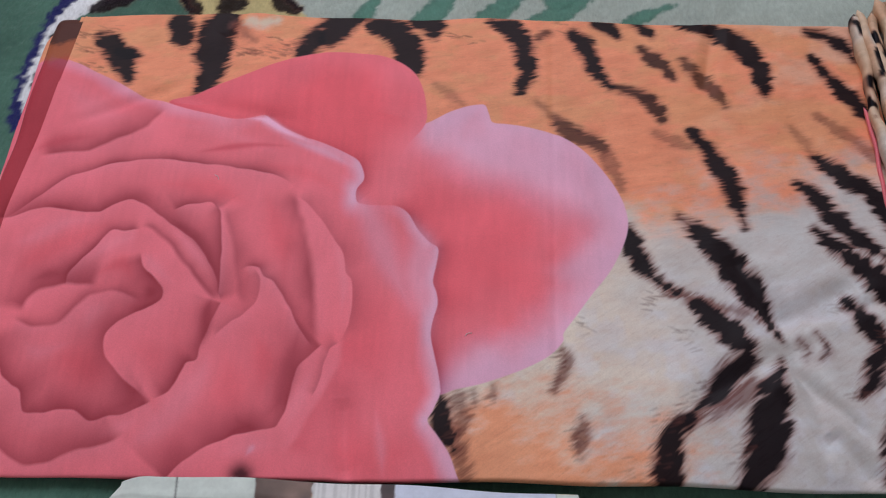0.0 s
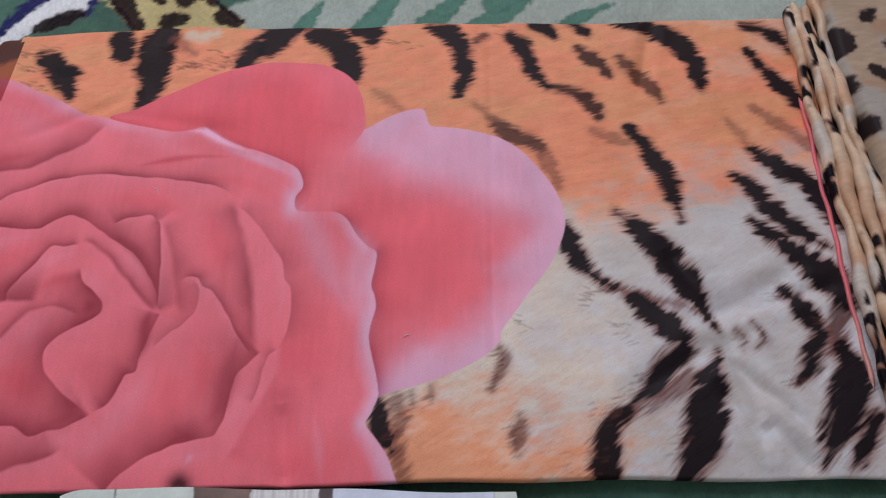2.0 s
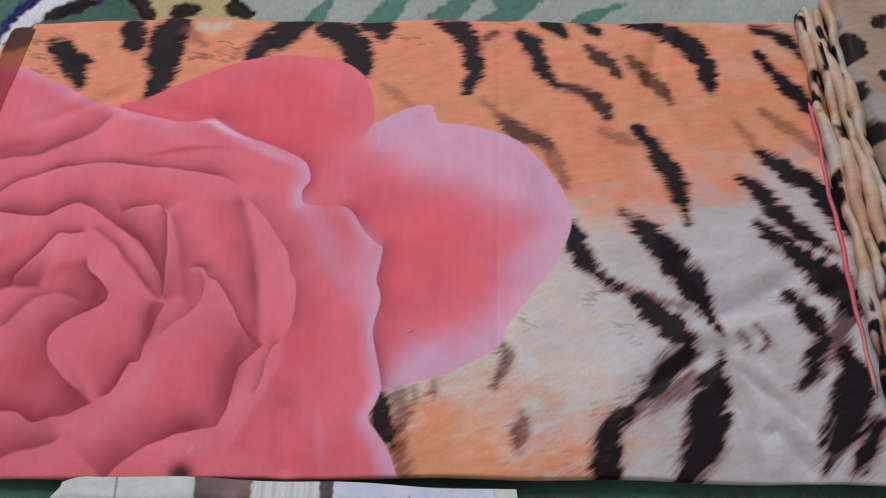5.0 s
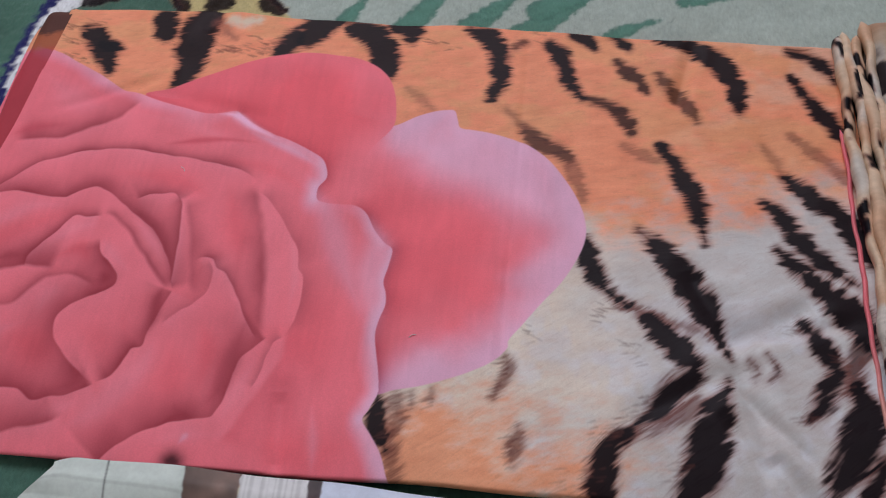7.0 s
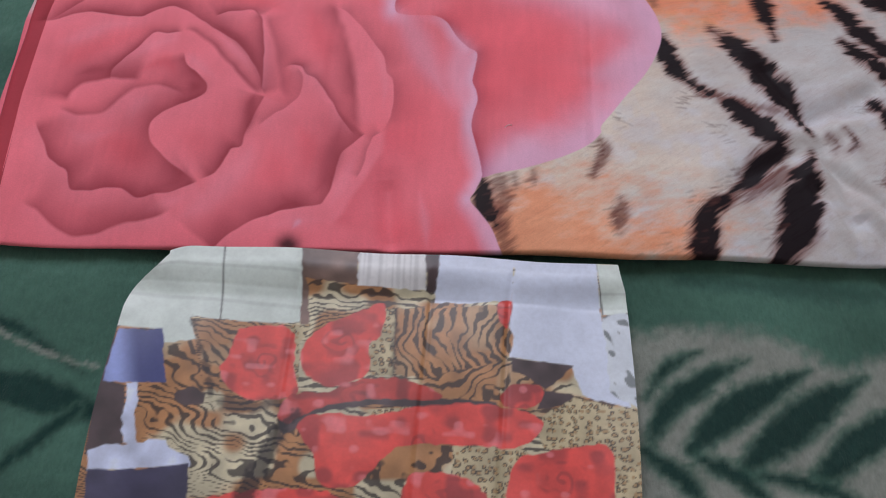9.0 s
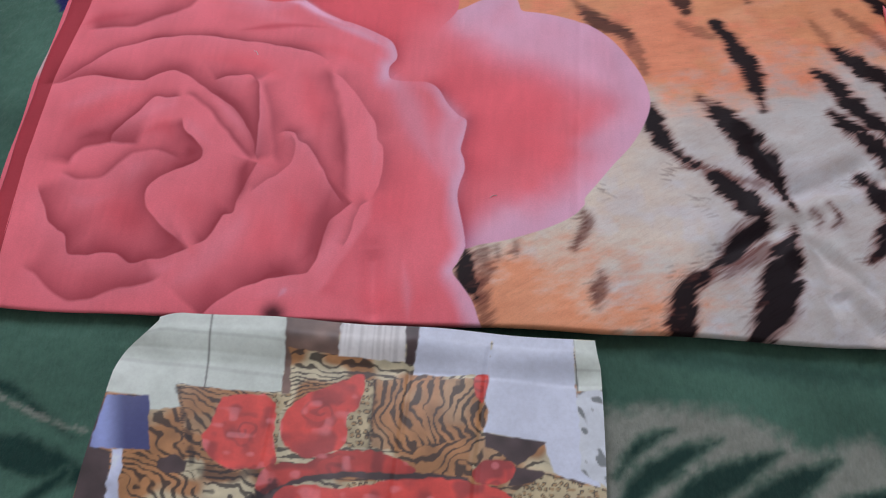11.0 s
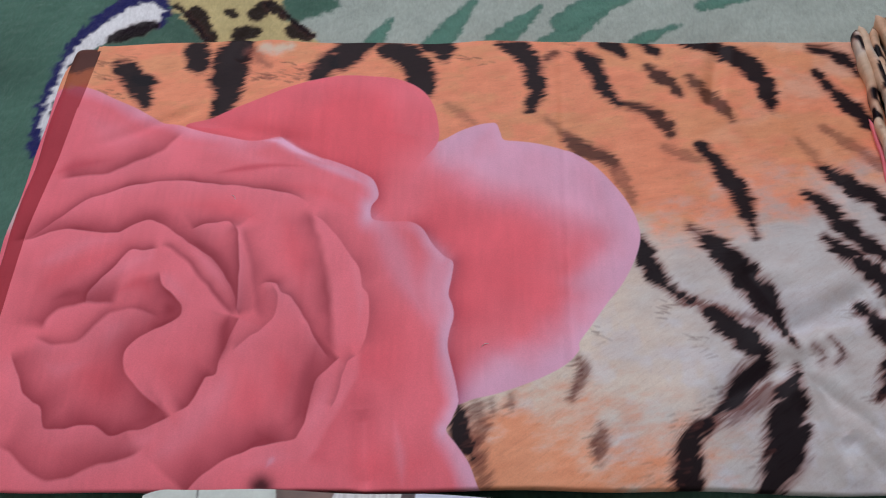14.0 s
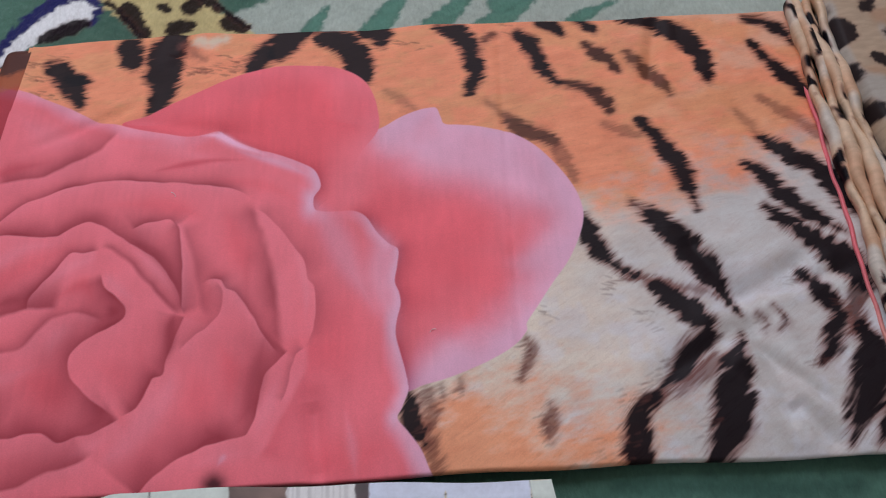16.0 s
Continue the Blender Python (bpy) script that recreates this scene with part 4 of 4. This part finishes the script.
# ---- the printed card that lies partly under the cover ----
def make_card():
    card = tagged(new("picture_card"), "printed paper card showing a bedroom with rose and tiger bedding", "card")
    s, q = np.meshgrid(np.linspace(0, 1, 400), np.linspace(0, 1, 420))
    gy = -0.335 + q * (0.0075 + 0.335)
    chamfer = np.clip((gy + 0.045) / 0.05, 0, 1)
    left = -0.2365 + 0.003 * np.sin(q * 8) + 0.023 * chamfer ** 1.7
    right = 0.0975 - 0.002 * np.sin(q * 7) - 0.003 * np.clip((gy + 0.02) / 0.03, 0, 1)
    gx = left + (right - left) * s
    X, Y = gx * 1000, gy * 1000
    p = Print(X, Y, dye(150, 120, 90))
    p.patch([(-290,21),(112,33),(123,-314),(-222,-331)], "tiger")
    p.patch([(-177,-178),(-87,-164),(-54,-219),(-95,-264),(-157,-248)], "rose")
    p.patch([(-36,-192),(52,-189),(64,-248),(1,-265),(-33,-237)], "rose")
    p.patch([(52,-195),(109,-180),(111,-260),(64,-262)], "leopard")
    p.patch([(-225,-269),(121,-254),(123,-314),(-215,-331)], "tile")
    p.patch([(-236,-28),(-226,2),(-213,14),(-119,15),(-118,-22),(-117,-51),(-154,-52),(-190,-50),(-183,-66),(-197,-69),(-206,-68),(-210,-59),(-241,-59)], "tile")
    p.patch([(-121,14),(-82,13),(-81,-20),(-104,-19),(-114,-17),(-114,-30),(-111,-53),(-118,-53),(-118,-22)], "brown")
    p.patch([(-116,-16),(-80,-21),(-35,-23),(-28,-22),(-29,-34),(-51,-40),(-67,-35),(-100,-47),(-107,-43)], "tiger", turn=1.2)
    p.patch([(-82,13),(-35,14),(-35,-23),(-81,-21)], "paper")
    p.patch([(-36,14),(-25,13),(-27,-23),(-35,-24)], "umber")
    p.patch([(-26,13),(-11,14),(24,12),(22,-31),(-5,-33),(-29,-33)], "white")
    p.patch([(24,10),(79,8),(81,-40),(85,-57),(96,-106),(66,-97),(61,-78),(20,-73),(19,-63),(22,-32)], "white")
    p.patch([(79,8),(103,8),(103,-40),(81,-41)], "tile")
    p.patch([(81,-41),(102,-40),(101,-107),(84,-95),(83,-65)], "grey")
    p.patch([(-242,-63),(-235,-59),(-236,-97),(-223,-99),(-217,-137),(-238,-145),(-242,-105)], "umber")
    p.patch([(-235,-60),(-207,-59),(-197,-97),(-237,-97)], "lamp")
    p.patch([(-215,-97),(-197,-97),(-204,-73),(-184,-67),(-172,-103),(-157,-121),(-165,-178),(-176,-144),(-190,-134),(-204,-133),(-213,-108)], "tiger", turn=2.4)
    p.patch([(-190,-103),(-180,-99),(-171,-103),(-172,-110),(-183,-112),(-191,-108)], "umber")
    p.patch([(-223,-97),(-216,-97),(-214,-108),(-214,-120),(-209,-137),(-218,-137),(-222,-116),(-221,-109)], "lampbase")
    p.patch([(-237,-143),(-227,-138),(-205,-136),(-202,-134),(-191,-134),(-188,-139),(-175,-144),(-174,-150),(-202,-152),(-235,-155)], "lampbase")
    p.patch([(-235,-154),(-202,-152),(-175,-149),(-171,-180),(-231,-182)], "navy")
    p.patch([(-189,-51),(-117,-52),(-122,-60),(-151,-66),(-164,-83),(-164,-102),(-176,-91),(-176,-75)], "tigerf", turn=0.9)
    p.patch([(-124,-53),(-109,-51),(-116,-66),(-114,-100),(-120,-81)], "leopard")
    p.patch([(-65,-39),(-54,-40),(-53,-87),(-67,-88),(-71,-71)], "leopard")
    p.patch([(-55,-39),(14,-34),(23,-59),(19,-76),(-21,-88),(-53,-87)], "tigerf", turn=0.15)
    p.patch([(-25,-86),(19,-75),(42,-83),(41,-92),(15,-95),(12,-105),(-22,-101)], "tigerf", turn=2.2)
    p.patch([(21,-73),(61,-77),(52,-87),(43,-95),(32,-86),(22,-82)], "umber")
    p.patch([(41,-94),(61,-97),(62,-103),(37,-108)], "umber")
    p.patch([(-125,-118),(-108,-106),(-64,-102),(-24,-101),(12,-104),(12,-109),(-64,-108),(-100,-114),(-120,-129)], "umber")
    p.patch([(41,-112),(61,-98),(99,-107),(102,-168),(80,-169),(80,-130),(41,-134),(38,-125)], "leopard")
    p.patch([(-15,-132),(23,-131),(32,-136),(25,-158),(22,-171),(-8,-173),(-15,-149)], "leopard")
    p.patch([(-71,-111),(-42,-108),(-37,-115),(-63,-116)], "leopard")
    p.patch([(-157,-58),(-142,-54),(-126,-54),(-119,-64),(-118,-85),(-113,-100),(-127,-104),(-145,-105),(-159,-98),(-165,-87),(-160,-74)], "rose")
    p.patch([(-113,-65),(-100,-52),(-81,-44),(-63,-36),(-63,-58),(-70,-67),(-71,-87),(-91,-96),(-109,-88),(-114,-77)], "rose")
    p.patch([(13,-34),(22,-32),(19,-52),(13,-43)], "rose")
    p.patch([(14,-99),(23,-92),(39,-91),(42,-98),(36,-106),(19,-107)], "rose")
    p.patch([(-125,-113),(-116,-101),(-94,-100),(-80,-92),(-51,-89),(-28,-96),(-24,-102),(-64,-104),(-100,-111),(-118,-121)], "rosed")
    p.patch([(-112,-121),(-93,-114),(-67,-115),(-35,-107),(-6,-105),(23,-108),(40,-115),(37,-125),(23,-133),(-5,-132),(-40,-132),(-54,-139),(-73,-160),(-93,-159),(-100,-141)], "rose")
    p.patch([(24,-142),(38,-136),(80,-130),(82,-159),(79,-169),(21,-171)], "rose")
    p.patch([(-42,-154),(-32,-149),(-7,-152),(8,-165),(9,-177),(-42,-179)], "rose")
    p.shadowline([(-113,-114,2.5),(-121,-122,4.5),(-127,-137,5),(-134,-154,5.5),(-140,-171,5),(-142,-182,4)])
    p.brush([(-189,-51,1),(-181,-67,1.5),(-174,-83,1.5),(-168,-103,1.5)], BLACK * 2, .7, 1.5)
    p.brush([(-54,-40,1),(-54,-62,1.5),(-54,-87,1.5)], BLACK * 2, .7, 1.5)
    p.brush([(-159,-108,5),(-141,-110,4),(-126,-107,3)], BLACK * 2, .6, 2)
    z = 0.0185 + 0.005 * soft(0.0, -0.03, gy) * (0.4 + 0.6 * fuzz(X / 60, Y / 70, 71)) + 0.0015 * np.sin(gx * 60) * soft(0.0, -0.03, gy)
    z += 0.004 * np.exp(-((s - 0.0) / 0.05) ** 2) * soft(0, -0.05, gy) + 0.003 * np.exp(-((s - 1) / 0.04) ** 2) * soft(0, -0.04, gy)
    # pressed creases
    for x0, k in ((22, 0.001), (-30, 0.0007), (-120, 0.0006)):
        z -= k * np.exp(-((X - x0 - Y * 0.05) / 2.0) ** 2) * soft(0, -0.01, gy)
    z -= 0.0002 * np.exp(-((Y + 32 + X * 0.05) / 2.0) ** 2)
    # its upper rim rests on the fold of the cover
    lift = soft(-0.034, -0.002, gy)
    z += (0.0275 - 0.0185) * lift
    under("paper", grid_mesh("paper", gx, gy - 0.0045 * lift - 0.005 * np.clip(1 - s / 0.06, 0, 1) ** 2 * lift - (0.009 * s ** 1.5 + 0.0008 * np.sin(s * 17)) * soft(-0.045, 0.0075, gy), z, p.c, CARD), card)


make_card()


# ---- lint on the cloth ----
def lint(x, y, turn, length):
    cu = bpy.data.curves.new("lint_thread", "CURVE")
    cu.dimensions, cu.bevel_depth, cu.bevel_resolution = "3D", 0.00022, 2
    sp = cu.splines.new("BEZIER")
    sp.bezier_points.add(2)
    for k, p in enumerate(sp.bezier_points):
        u = k / 2 - 0.5
        p.co = (u * length, 0.0009 * (k == 1), 0.0004 * (k == 1))
        p.handle_left_type = p.handle_right_type = "AUTO"
    ob = new("lint_holder", cu)
    me = bpy.data.meshes.new_from_object(ob)
    bpy.data.objects.remove(ob)
    me.materials.clear()
    me.materials.append(LINT)
    z = float(cover_height(np.array([x]), np.array([y]))[0]) + 0.0002
    th = tagged(new("lint_thread", me), "tiny pale loose thread lying on the printed cloth", "thread", "loose threads")
    th.matrix_world = pose(x, y, z, 0, 0, turn)


LINT = plain("lint_fibre", (0.72, 0.68, 0.66), 0.9)
lint(-0.183, 0.245, -50, 0.006)
lint(0.020, 0.108, 25, 0.0055)
